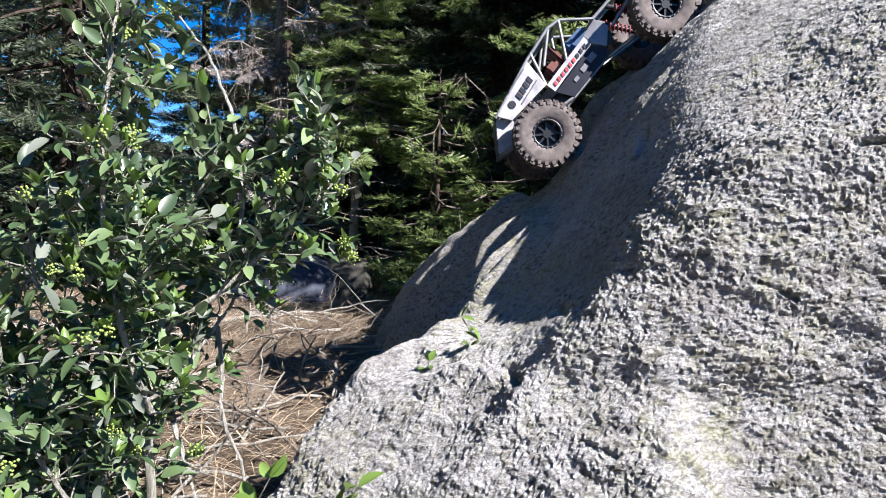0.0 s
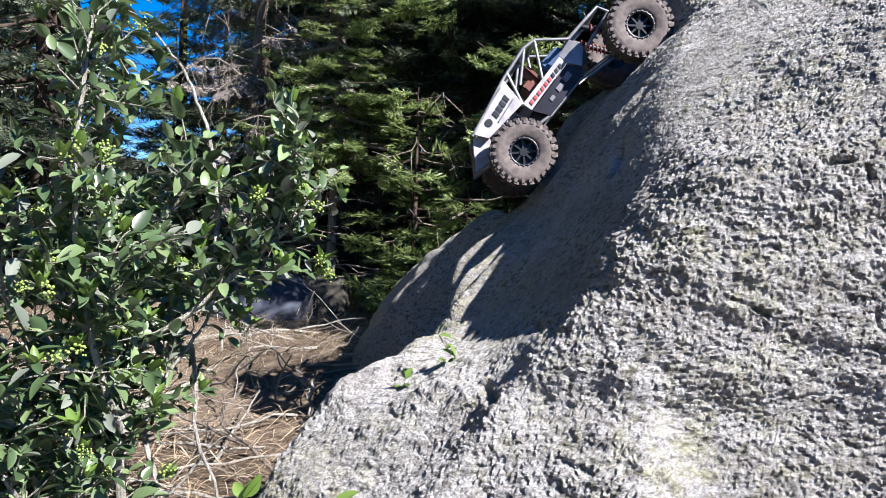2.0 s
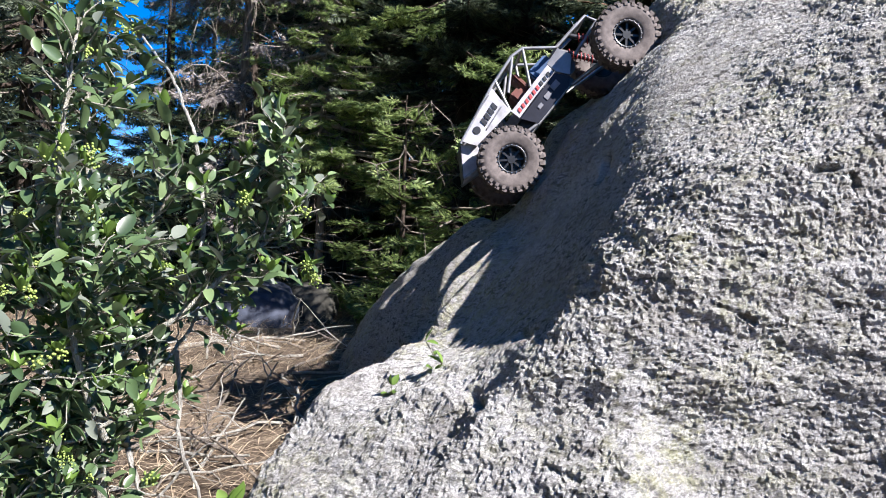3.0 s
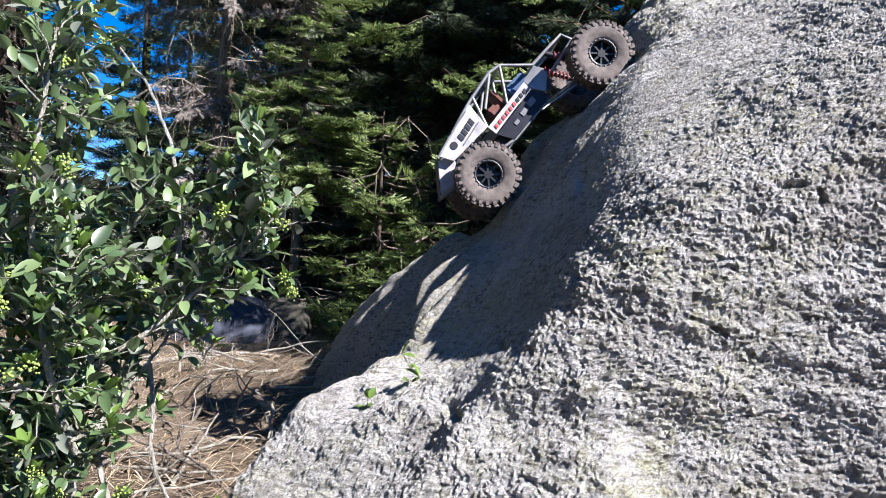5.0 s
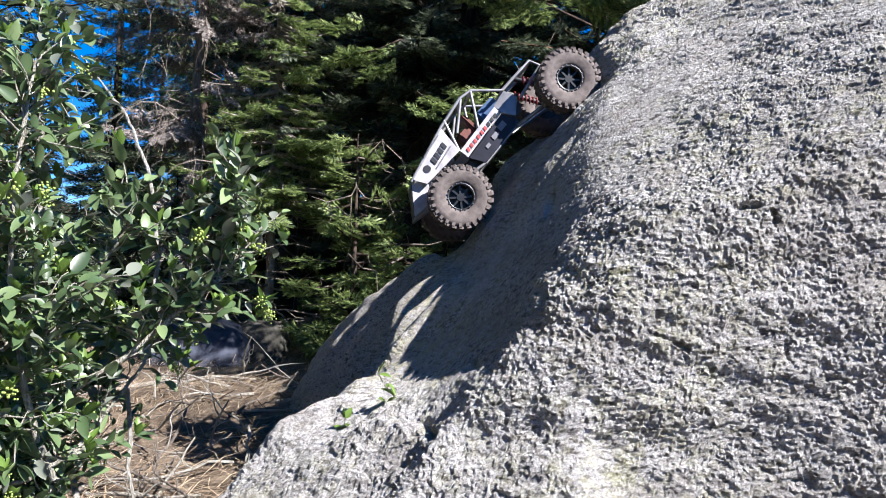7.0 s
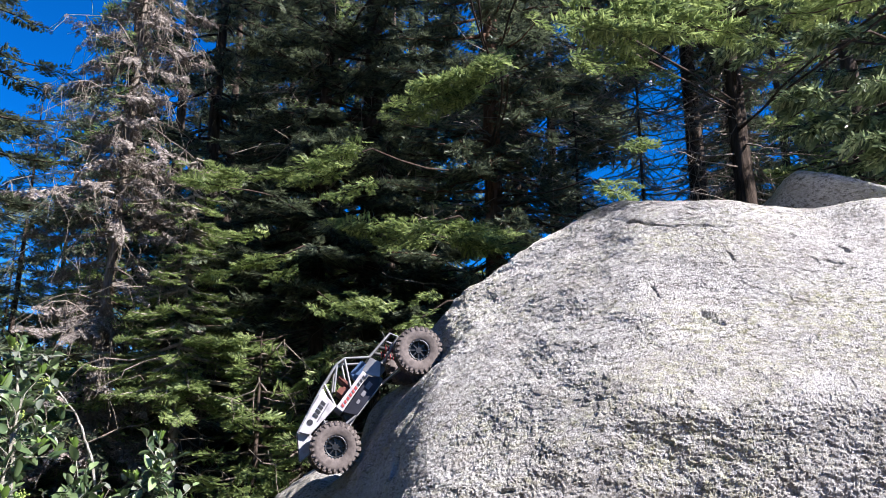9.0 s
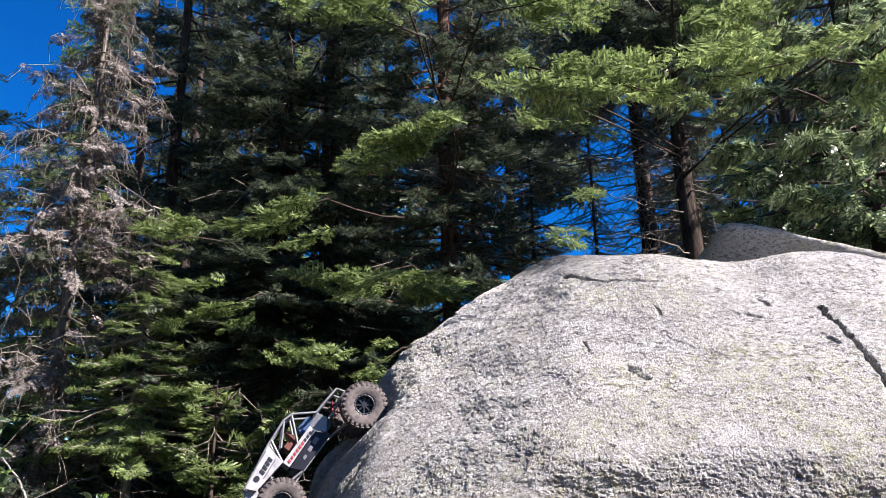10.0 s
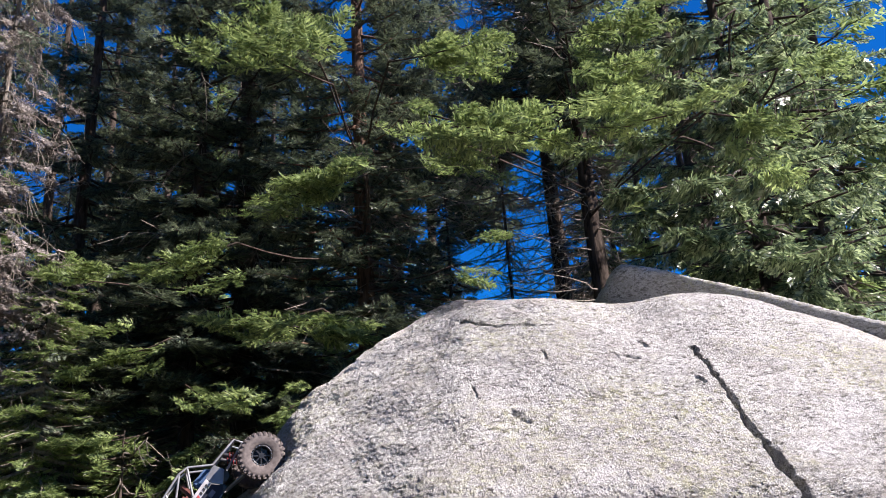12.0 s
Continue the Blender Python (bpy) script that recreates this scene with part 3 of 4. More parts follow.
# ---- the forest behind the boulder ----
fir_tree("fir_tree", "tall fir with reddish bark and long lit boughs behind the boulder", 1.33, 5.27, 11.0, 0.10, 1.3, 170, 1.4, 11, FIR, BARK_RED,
         toward=-1.9, keen=0.6, twigs=140, gap=0.034, size=0.185, needles_lit=FIR_SUNLIT,
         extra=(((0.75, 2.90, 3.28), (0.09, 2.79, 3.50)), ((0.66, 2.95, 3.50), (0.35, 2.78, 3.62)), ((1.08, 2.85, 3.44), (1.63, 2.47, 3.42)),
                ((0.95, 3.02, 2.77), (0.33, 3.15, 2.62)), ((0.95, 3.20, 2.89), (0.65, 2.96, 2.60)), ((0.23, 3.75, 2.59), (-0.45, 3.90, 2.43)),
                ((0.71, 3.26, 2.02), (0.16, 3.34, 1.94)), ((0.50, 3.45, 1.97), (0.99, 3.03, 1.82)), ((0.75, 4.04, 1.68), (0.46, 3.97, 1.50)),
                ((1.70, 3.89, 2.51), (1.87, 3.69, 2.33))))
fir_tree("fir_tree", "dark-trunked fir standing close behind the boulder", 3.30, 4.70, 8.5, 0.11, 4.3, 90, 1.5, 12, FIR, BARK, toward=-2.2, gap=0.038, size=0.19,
         needles_lit=FIR_SUNLIT, twigs=300,
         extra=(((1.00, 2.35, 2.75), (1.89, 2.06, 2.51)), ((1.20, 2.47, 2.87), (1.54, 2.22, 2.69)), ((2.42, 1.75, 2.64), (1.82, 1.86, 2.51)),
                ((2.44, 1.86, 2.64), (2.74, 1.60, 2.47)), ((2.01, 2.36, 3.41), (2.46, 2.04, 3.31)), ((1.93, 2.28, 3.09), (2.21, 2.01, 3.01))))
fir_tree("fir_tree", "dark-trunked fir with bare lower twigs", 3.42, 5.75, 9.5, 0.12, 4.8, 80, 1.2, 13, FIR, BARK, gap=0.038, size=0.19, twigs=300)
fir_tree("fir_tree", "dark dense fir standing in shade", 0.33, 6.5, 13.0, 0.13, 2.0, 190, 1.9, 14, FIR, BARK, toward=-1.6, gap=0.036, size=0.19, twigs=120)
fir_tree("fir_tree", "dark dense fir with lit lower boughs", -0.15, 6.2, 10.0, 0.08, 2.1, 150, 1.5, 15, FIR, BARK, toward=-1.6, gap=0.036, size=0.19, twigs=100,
         needles_lit=FIR_SUNLIT,
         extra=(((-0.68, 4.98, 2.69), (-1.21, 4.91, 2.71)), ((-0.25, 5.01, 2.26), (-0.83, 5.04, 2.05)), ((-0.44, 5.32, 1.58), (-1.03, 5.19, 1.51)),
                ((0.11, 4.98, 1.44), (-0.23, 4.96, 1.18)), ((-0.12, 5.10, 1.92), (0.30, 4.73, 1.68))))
fir_tree("young_fir", "slender young fir with pale trunk and sunlit boughs", -1.21, 5.55, 3.1, 0.040, 1.15, 90, 0.95, 16, FIR_SUNLIT, BARK_PALE,
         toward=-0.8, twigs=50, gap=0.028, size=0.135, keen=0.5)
fir_tree("fir_tree", "fir with yellowish sunlit boughs", -0.3, 9.8, 9.0, 0.08, 0.4, 120, 1.7, 17, FIR_SUNLIT, BARK, toward=-1.6, gap=0.045, size=0.22)
dead_tree(-2.0, 5.95, 6.5, 18, "dying fir hung with drooping grey-brown branches")
fir_tree("cedar_tree", "cedar with glossy light-catching sprays beside the boulder", 3.75, 3.2, 5.4, 0.11, 1.4, 130, 1.6, 19, CEDAR, BARK, FANS, 0.15, 0.024,
         tilt=0.9, keen=0.55, toward=-2.5, slope=-0.15, hang=0.9, twigs=60,
         extra=(((3.12, 2.05, 3.09), (2.55, 2.05, 2.90)), ((3.00, 2.37, 2.30), (2.40, 2.26, 2.17)),
                ((3.36, 2.17, 2.54), (2.68, 2.09, 2.40)), ((3.53, 2.16, 2.13), (2.87, 2.15, 2.00)),
                ((3.68, 1.95, 2.87), (3.18, 1.90, 2.66)), ((2.71, 2.57, 2.58), (2.36, 2.55, 2.31)),
                ((2.94, 2.06, 3.47), (2.41, 2.05, 3.14)), ((3.55, 2.3, 3.2), (3.15, 2.0, 3.25)), 
                ((2.51, 2.53, 3.10), (1.99, 2.31, 2.94)), ((2.73, 2.46, 2.85), (2.21, 2.24, 2.69)),
                ((3.02, 2.48, 2.63), (2.50, 2.26, 2.47)), ((3.34, 2.51, 3.05), (2.82, 2.29, 2.89)),
                ((3.05, 2.58, 3.32), (2.53, 2.36, 3.16)), 
                ((2.80, 2.81, 2.69), (2.28, 2.59, 2.52)), ((3.11, 2.56, 2.31), (2.59, 2.34, 2.15)),
                ((2.57, 2.86, 3.00), (2.05, 2.64, 2.84))))
fir_tree("fir_tree", "tall fir partly in shade", 5.6, 6.2, 12.0, 0.13, 1.2, 100, 2.0, 20, FIR_SUNLIT, BARK, gap=0.045, size=0.21)
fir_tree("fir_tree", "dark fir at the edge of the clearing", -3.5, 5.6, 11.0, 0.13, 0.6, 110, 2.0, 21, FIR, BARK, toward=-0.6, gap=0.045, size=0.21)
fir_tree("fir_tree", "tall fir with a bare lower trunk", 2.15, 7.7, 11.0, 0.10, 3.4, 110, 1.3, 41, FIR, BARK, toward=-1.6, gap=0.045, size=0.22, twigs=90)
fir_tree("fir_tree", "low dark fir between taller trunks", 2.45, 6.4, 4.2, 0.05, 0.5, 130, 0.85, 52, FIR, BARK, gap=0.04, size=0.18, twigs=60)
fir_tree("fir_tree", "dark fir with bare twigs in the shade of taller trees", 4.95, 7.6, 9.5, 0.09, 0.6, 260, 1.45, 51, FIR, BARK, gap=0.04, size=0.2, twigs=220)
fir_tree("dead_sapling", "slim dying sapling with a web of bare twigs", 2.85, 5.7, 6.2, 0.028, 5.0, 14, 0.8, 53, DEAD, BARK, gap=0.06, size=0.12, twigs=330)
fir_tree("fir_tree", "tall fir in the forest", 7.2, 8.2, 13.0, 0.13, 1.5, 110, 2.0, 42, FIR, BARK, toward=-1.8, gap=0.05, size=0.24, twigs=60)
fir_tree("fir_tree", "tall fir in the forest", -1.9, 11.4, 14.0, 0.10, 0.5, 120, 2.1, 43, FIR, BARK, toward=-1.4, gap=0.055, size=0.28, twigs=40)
fir_tree("fir_tree", "sunlit fir in the forest", -3.3, 10.4, 7.0, 0.08, 0.4, 110, 1.7, 44, FIR_SUNLIT, BARK, toward=-1.2, gap=0.05, size=0.24, twigs=40)
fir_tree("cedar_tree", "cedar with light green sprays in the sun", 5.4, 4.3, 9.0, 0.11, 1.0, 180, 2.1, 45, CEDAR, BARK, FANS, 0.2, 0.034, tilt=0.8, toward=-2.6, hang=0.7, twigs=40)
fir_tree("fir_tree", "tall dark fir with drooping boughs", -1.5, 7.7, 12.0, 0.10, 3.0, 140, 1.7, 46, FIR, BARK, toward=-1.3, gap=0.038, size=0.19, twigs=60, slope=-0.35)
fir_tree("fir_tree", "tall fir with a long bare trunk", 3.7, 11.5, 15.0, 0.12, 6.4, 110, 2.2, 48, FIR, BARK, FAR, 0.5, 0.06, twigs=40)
far = fir_tree("fir_tree", "distant fir in the closed forest, with unseen sky-blocking copies", -1.5, 14.0, 13.0, 0.14, 0.3, 110, 2.6, 22, FIR, BARK, FAR, 0.55, 0.075, twigs=0)
far_lit = fir_tree("fir_tree", "distant fir in sunlit needle colour, with unseen sky-blocking copies", 1.6, 13.0, 11.0, 0.14, 0.3, 110, 2.5, 23, FIR_SUNLIT, BARK, FAR, 0.5, 0.075, twigs=0)
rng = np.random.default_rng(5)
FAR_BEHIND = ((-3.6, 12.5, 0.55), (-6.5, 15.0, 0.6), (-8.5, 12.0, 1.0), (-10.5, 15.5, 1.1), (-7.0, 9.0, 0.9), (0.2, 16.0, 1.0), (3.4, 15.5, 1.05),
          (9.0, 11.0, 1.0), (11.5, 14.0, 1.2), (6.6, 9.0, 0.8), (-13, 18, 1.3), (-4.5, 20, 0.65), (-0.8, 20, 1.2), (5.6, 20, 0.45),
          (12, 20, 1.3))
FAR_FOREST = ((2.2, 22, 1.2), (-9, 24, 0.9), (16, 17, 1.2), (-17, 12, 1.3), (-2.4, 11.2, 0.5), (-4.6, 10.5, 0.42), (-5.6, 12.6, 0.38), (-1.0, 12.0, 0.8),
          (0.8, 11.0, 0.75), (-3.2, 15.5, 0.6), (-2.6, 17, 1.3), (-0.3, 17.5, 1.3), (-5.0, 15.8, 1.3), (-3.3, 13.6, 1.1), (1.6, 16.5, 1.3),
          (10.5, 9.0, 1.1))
# firs at the left and behind are unseen, added to keep skylight off the boulder
FAR_AND_UNSEEN = ((-9.5, 3.0, 1.0), (-11, -3.5, 1.1), (-8, -9.5, 1.1), (-2.0, -13, 1.1), (-14, -12, 1.2), (10.5, 5.0, 0.9), (15, 7, 1.1), (8.6, 7.6, 0.9),
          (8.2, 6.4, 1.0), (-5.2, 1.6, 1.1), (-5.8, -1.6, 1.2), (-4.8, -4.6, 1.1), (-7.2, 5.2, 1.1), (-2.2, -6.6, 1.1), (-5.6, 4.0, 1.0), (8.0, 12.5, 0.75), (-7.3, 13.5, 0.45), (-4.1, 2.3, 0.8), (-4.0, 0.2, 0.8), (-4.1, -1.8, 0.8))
for k, (tx, ty, sc) in enumerate(FAR_BEHIND + FAR_FOREST + FAR_AND_UNSEEN):
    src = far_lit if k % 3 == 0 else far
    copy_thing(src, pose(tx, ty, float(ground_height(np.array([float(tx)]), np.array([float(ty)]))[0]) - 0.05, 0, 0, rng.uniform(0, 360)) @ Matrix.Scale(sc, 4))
for tx, ty, h, sd in ((-2.6, 6.4, 1.3, 31), (-0.52, 5.0, 1.55, 37), (-0.15, 4.7, 0.8, 39), (0.1, 5.7, 1.4, 32), (0.9, 7.4, 2.6, 34), (-3.4, 9.8, 2.4, 35)):
    fir_tree("young_fir", "small bushy young fir on the forest floor", tx, ty, h, 0.03, 0.1, 34, 0.75, sd, FIR_SUNLIT if sd % 2 else FIR, BARK, None, 0.22, 0.045,
             twigs=12, slope=0.05)


# ---- the shrub beside the boulder ----
def leaf_mesh(name, length, width, fold, curl):
    """An oval leaf along x with a folded midrib."""
    n = 7
    s = np.linspace(0, 1, n)
    w = width * np.sin(np.pi * s ** 0.85) ** 0.75
    w[0] = w[-1] = 0.0
    x, z = length * s, -curl * length * s * s
    V = [(a, 0, c) for a, c in zip(x, z)]
    for sg in (1, -1):
        V += [(a, sg * b, c + fold * b) for a, b, c in zip(x, w, z)]
    T = []
    for i in range(n - 1):
        T += [(i, i + 1, n + i + 1), (i, n + i + 1, n + i), (i, 2 * n + i, 2 * n + i + 1), (i, 2 * n + i + 1, i + 1)]
    return np.array(V, float), np.array(T)


LEAF = leaf_material("shrub_leaf", (0.036, 0.066, 0.030), (0.084, 0.138, 0.060), (0.20, 0.27, 0.125), 0.38, 0.6, 0.25, True)
LEAF_REST = leaf_material("shrub_foliage", (0.034, 0.062, 0.029), (0.080, 0.130, 0.056), (0.19, 0.26, 0.12), 0.38, 0.6, 0.25)
LEAF_YOUNG = leaf_material("young_leaf", (0.10, 0.165, 0.035), (0.145, 0.24, 0.05), (0.21, 0.32, 0.08), 0.4, 0.4, 0.4, True)
# pale undersides; the colour also stands in for grey sky sheen on leaves
LEAF_PALE = leaf_material("pale_leaf_underside_and_sheen", (0.11, 0.13, 0.105), (0.17, 0.19, 0.155), (0.26, 0.27, 0.235), 0.6, 0.3, 0.2, True)
BUD = plain("yellow_green_bud", (0.21, 0.27, 0.07), 0.6, 0, 0.3, 0.3, 300)
STEM = bark_material("shrub_stem", (0.20, 0.19, 0.155), (0.52, 0.50, 0.43), 30.0)
STEM_PALE = bark_material("pale_stem", (0.30, 0.28, 0.25), (0.62, 0.60, 0.55), 40.0)
STRAW = leaf_material("straw", (0.07, 0.05, 0.036), (0.32, 0.24, 0.165), (0.60, 0.50, 0.37), 0.8, 0.2, 0.2)

STEMS = []


def stem(base, middle, tip, radius, leafy=True):
    """A shrub stem that bows from its base through a middle point to its tip."""
    s = np.linspace(0, 1, 9)[:, None]
    base, middle, tip = np.array(base), np.array(middle), np.array(tip)
    bow = 2 * middle - (base + tip) / 2
    STEMS.append(((1 - s) ** 2 * base + 2 * s * (1 - s) * bow + s * s * tip, radius, leafy))


stem((-0.54, 1.13, 0.0), (-0.58, 1.12, 0.59), (-0.62, 1.13, 1.02), 0.0085)
stem((-0.54, 1.1, 0.3), (-0.56, 1.0, 0.59), (-0.55, 1.01, 0.92), 0.006)
stem((-0.43, 1.17, 0.53), (-0.47, 1.22, 0.78), (-0.6, 1.21, 0.97), 0.0045, False)
stem((-0.54, 1.12, 0.42), (-0.36, 1.17, 0.57), (-0.26, 1.18, 0.69), 0.005)
stem((-0.43, 1.16, 0.52), (-0.33, 1.17, 0.69), (-0.3, 1.18, 0.76), 0.004)
stem((-0.56, 1.0, 0.41), (-0.66, 0.99, 0.5), (-0.65, 1.0, 0.63), 0.004)
stem((-0.53, 1.1, 0.33), (-0.62, 1.04, 0.3), (-0.7, 1.04, 0.39), 0.004)
stem((-0.6, 1.1, 0.05), (-0.66, 1.0, 0.26), (-0.72, 0.97, 0.48), 0.005)
stem((-0.62, 1.15, 0.05), (-0.7, 1.3, 0.45), (-0.74, 1.32, 0.62), 0.005)
stem((-0.55, 1.14, 0.3), (-0.46, 1.28, 0.48), (-0.44, 1.3, 0.56), 0.004)
stem((-0.57, 1.12, 0.51), (-0.46, 1.1, 0.66), (-0.47, 1.1, 0.72), 0.0035)
stem((-0.58, 1.12, 0.25), (-0.74, 1.16, 0.18), (-0.82, 1.14, 0.26), 0.004)
stem((-0.62, 1.0, 0.02), (-0.7, 0.93, 0.22), (-0.72, 0.92, 0.32), 0.004)
stem((-0.82, 1.35, 0.02), (-0.8, 1.45, 0.28), (-0.78, 1.45, 0.42), 0.004)
stem((-0.95, 1.5, 0.02), (-1.02, 1.5, 0.4), (-1.0, 1.5, 0.58), 0.005)
stem((-0.72, 1.12, 0.02), (-0.64, 1.06, 0.16), (-0.6, 1.05, 0.22), 0.004)
stem((-0.85, 1.2, 0.02), (-0.76, 1.05, 0.22), (-0.8, 1.0, 0.34), 0.004)
stem((-0.75, 1.2, 0.02), (-0.84, 1.1, 0.36), (-0.86, 1.1, 0.5), 0.004)
stem((-0.7, 1.25, 0.02), (-0.62, 1.4, 0.35), (-0.58, 1.42, 0.5), 0.004)
stem((-0.57, 1.0, 0.5), (-0.51, 0.97, 0.55), (-0.46, 0.96, 0.6), 0.003)


def bud_cluster(rng):
    bm = bmesh.new()
    for _ in range(26):
        d = rng.normal(size=3)
        d /= np.linalg.norm(d)
        c = d * rng.uniform(0.004, 0.013) * (1, 1, 1.25)
        bmesh.ops.create_icosphere(bm, subdivisions=1, radius=rng.uniform(0.0016, 0.0026), matrix=Matrix.Translation(c))
    for f in bm.faces:
        f.smooth = True
    me = bpy.data.meshes.new("flower_head")
    bm.to_mesh(me)
    bm.free()
    me.materials.append(BUD)
    return me


def frame_of(o, x, n):
    x = Vector(x).normalized()
    y = Vector(n).cross(x).normalized()
    z = x.cross(y)
    return Matrix(((x.x, y.x, z.x, o[0]), (x.y, y.y, z.y, o[1]), (x.z, y.z, z.z, o[2]), (0, 0, 0, 1)))


def shrub():
    rng = np.random.default_rng(77)
    root = new("shrub")
    tagged(root, "leafy green shrub with yellow-green flower buds beside the boulder", "shrub")
    kinds = [leaf_mesh("leaf", 0.037, 0.0090, 0.4, 0.16), leaf_mesh("leaf", 0.042, 0.0100, 0.3, 0.25), leaf_mesh("leaf", 0.031, 0.0082, 0.55, 0.08)]
    young = leaf_mesh("young_leaf", 0.036, 0.0075, 0.5, -0.1)
    meshes = {}
    for key, mat in (("leaf", LEAF), ("pale", LEAF_PALE), ("young", LEAF_YOUNG)):
        for i, k in enumerate(kinds if key != "young" else [young]):
            me = fast_mesh("leaf", *k, True)
            me.materials.append(mat)
            meshes[key, i] = me
    clusters = [bud_cluster(rng) for _ in range(4)]
    leaves, tips = [], []
    twig_lines = []
    for pts, r, leafy in STEMS:
        pts = np.array(pts)
        s = np.linspace(0, len(pts) - 1, len(pts) * 4)
        i = np.minimum(s.astype(int), len(pts) - 2)
        line = pts[i] + (pts[i + 1] - pts[i]) * (s - i)[:, None] + np.cumsum(rng.normal(0, 0.0014, (len(s), 3)), 0)
        part("stem", tube_mesh("stem", [(line, r, r * 0.35)], 7), STEM if leafy else STEM_PALE, root, "" if leafy else "bare pale stem")
        if not leafy:
            continue
        length = np.linalg.norm(np.diff(line, axis=0), axis=1).sum()
        for k in range(int(length / 0.0098)):
            u = rng.uniform(0.12, 1.0) if pts[0][2] < 0.2 and r > 0.006 else rng.uniform(0.0, 1.0)
            o = line[int(u * (len(line) - 1))]
            if o[2] < 0.09:
                continue
            d = rng.normal(size=3) * (1, 0.8, 0.6) + (0, 0, 0.5)
            d /= np.linalg.norm(d)
            tl = rng.uniform(0.04, 0.12)
            tw = bend(rng, o, o + d * tl, 5, 0.004)
            twig_lines.append((tw, 0.0016, 0.0008))
            m = int(tl / 0.0105)
            for j in range(m):
                q = tw[min(4, 1 + int(j * 4 / m))] + rng.normal(0, 0.003, 3)
                x = d * 0.5 + rng.normal(0, 0.55, 3) + (0, 0, 0.1)
                leaves.append((q, x, (rng.normal(0, 0.45), rng.normal(0, 0.45) - 0.1, 1.0), "pale" if rng.random() < 0.16 else "leaf", rng.uniform(0.5, 1.1)))
            if rng.random() < 0.33:
                tips.append((tw[-1], d))
    for k, (o, d) in enumerate(tips):
        for j in range(5):
            a = j * 1.256 + rng.uniform(-0.3, 0.3)
            leaves.append((o, (math.cos(a) * 0.7, math.sin(a) * 0.7, 0.75) + d * 0.4, (-math.cos(a), -math.sin(a), 0.8), "young", rng.uniform(0.5, 0.95)))
    tagged(part("twigwork", tube_mesh("twigwork", twig_lines, 4), STEM, root), kind="stuff")
    leaves.sort(key=lambda l: l[0][1] + 0.2 * abs(l[0][0] + 0.45))
    rest = []
    for n, (q, x, up, key, sc) in enumerate(leaves):
        i = n % 3 if key != "young" else 0
        m = frame_of(q, x, up) @ Matrix.Scale(sc, 4)
        if n < 300:
            ob = new("leaf", meshes[key, i])
            ob.parent = root
            ob.matrix_basis = m
        else:
            v, f = kinds[i] if key != "young" else young
            M = np.array(m)
            rest.append((key, v @ M[:3, :3].T + M[:3, 3], f))
    for key, mat in (("leaf", LEAF_REST), ("pale", LEAF_PALE), ("young", LEAF_YOUNG)):
        ch = [(v, f) for k, v, f in rest if k == key]
        if ch:
            tagged(part("foliage", fast_mesh("foliage", *merge(ch), True), mat, root), kind="stuff")
    for k, (o, d) in enumerate(tips):
        if k % 3 == 0:
            for _ in range(rng.integers(1, 3)):
                ob = new("flower_head", clusters[rng.integers(0, 4)])
                ob.parent = root
                ob.matrix_basis = pose(*(o + d * 0.008 + rng.normal(0, 0.011, 3)), *rng.uniform(0, 360, 3)) @ Matrix.Scale(rng.uniform(0.75, 1.1), 4)


shrub()


def sprout(label, base, tip, count, seed, size=0.8):
    """A small leafy shoot."""
    rng = np.random.default_rng(seed)
    root = new("seedling")
    root.location = base
    tagged(root, label, "seedling", "seedlings by the boulder")
    line = bend(rng, (0, 0, 0), np.subtract(tip, base), 6, 0.006)
    part("stem", tube_mesh("stem", [(line, 0.0022, 0.001)], 5), STEM, root)
    k = leaf_mesh("leaf", 0.036, 0.010, 0.4, 0.1)
    me = fast_mesh("leaf", *k, True)
    me.materials.append(LEAF_YOUNG)
    for n in range(count):
        o = line[2 + n % 4]
        ob = new("leaf", me)
        ob.parent = root
        ob.matrix_basis = frame_of(o, rng.normal(0, 0.6, 3) + (0, 0, 0.45), (rng.normal(0, 0.5), -0.3, 1)) @ Matrix.Scale(size * rng.uniform(0.6, 1.1), 4)


sprout("bright green seedling at the foot of the boulder", (-0.26, 0.90, 0.02), (-0.16, 0.87, 0.29), 10, 1, 1.2)
sprout("bright green seedling at the foot of the boulder", (-0.36, 0.98, 0.02), (-0.30, 0.96, 0.26), 12, 2, 1.1)
sprout("thin light green shoot growing on the boulder", (-0.03, 1.20, 0.39), (-0.06, 1.17, 0.46), 8, 3, 0.7)
sprout("thin light green shoot growing on the boulder", (-0.12, 1.20, 0.33), (-0.11, 1.16, 0.39), 8, 4, 0.6)
sprout("thin light green shoot growing on the boulder", (-0.26, 1.20, 0.24), (-0.27, 1.16, 0.28), 7, 5, 0.6)


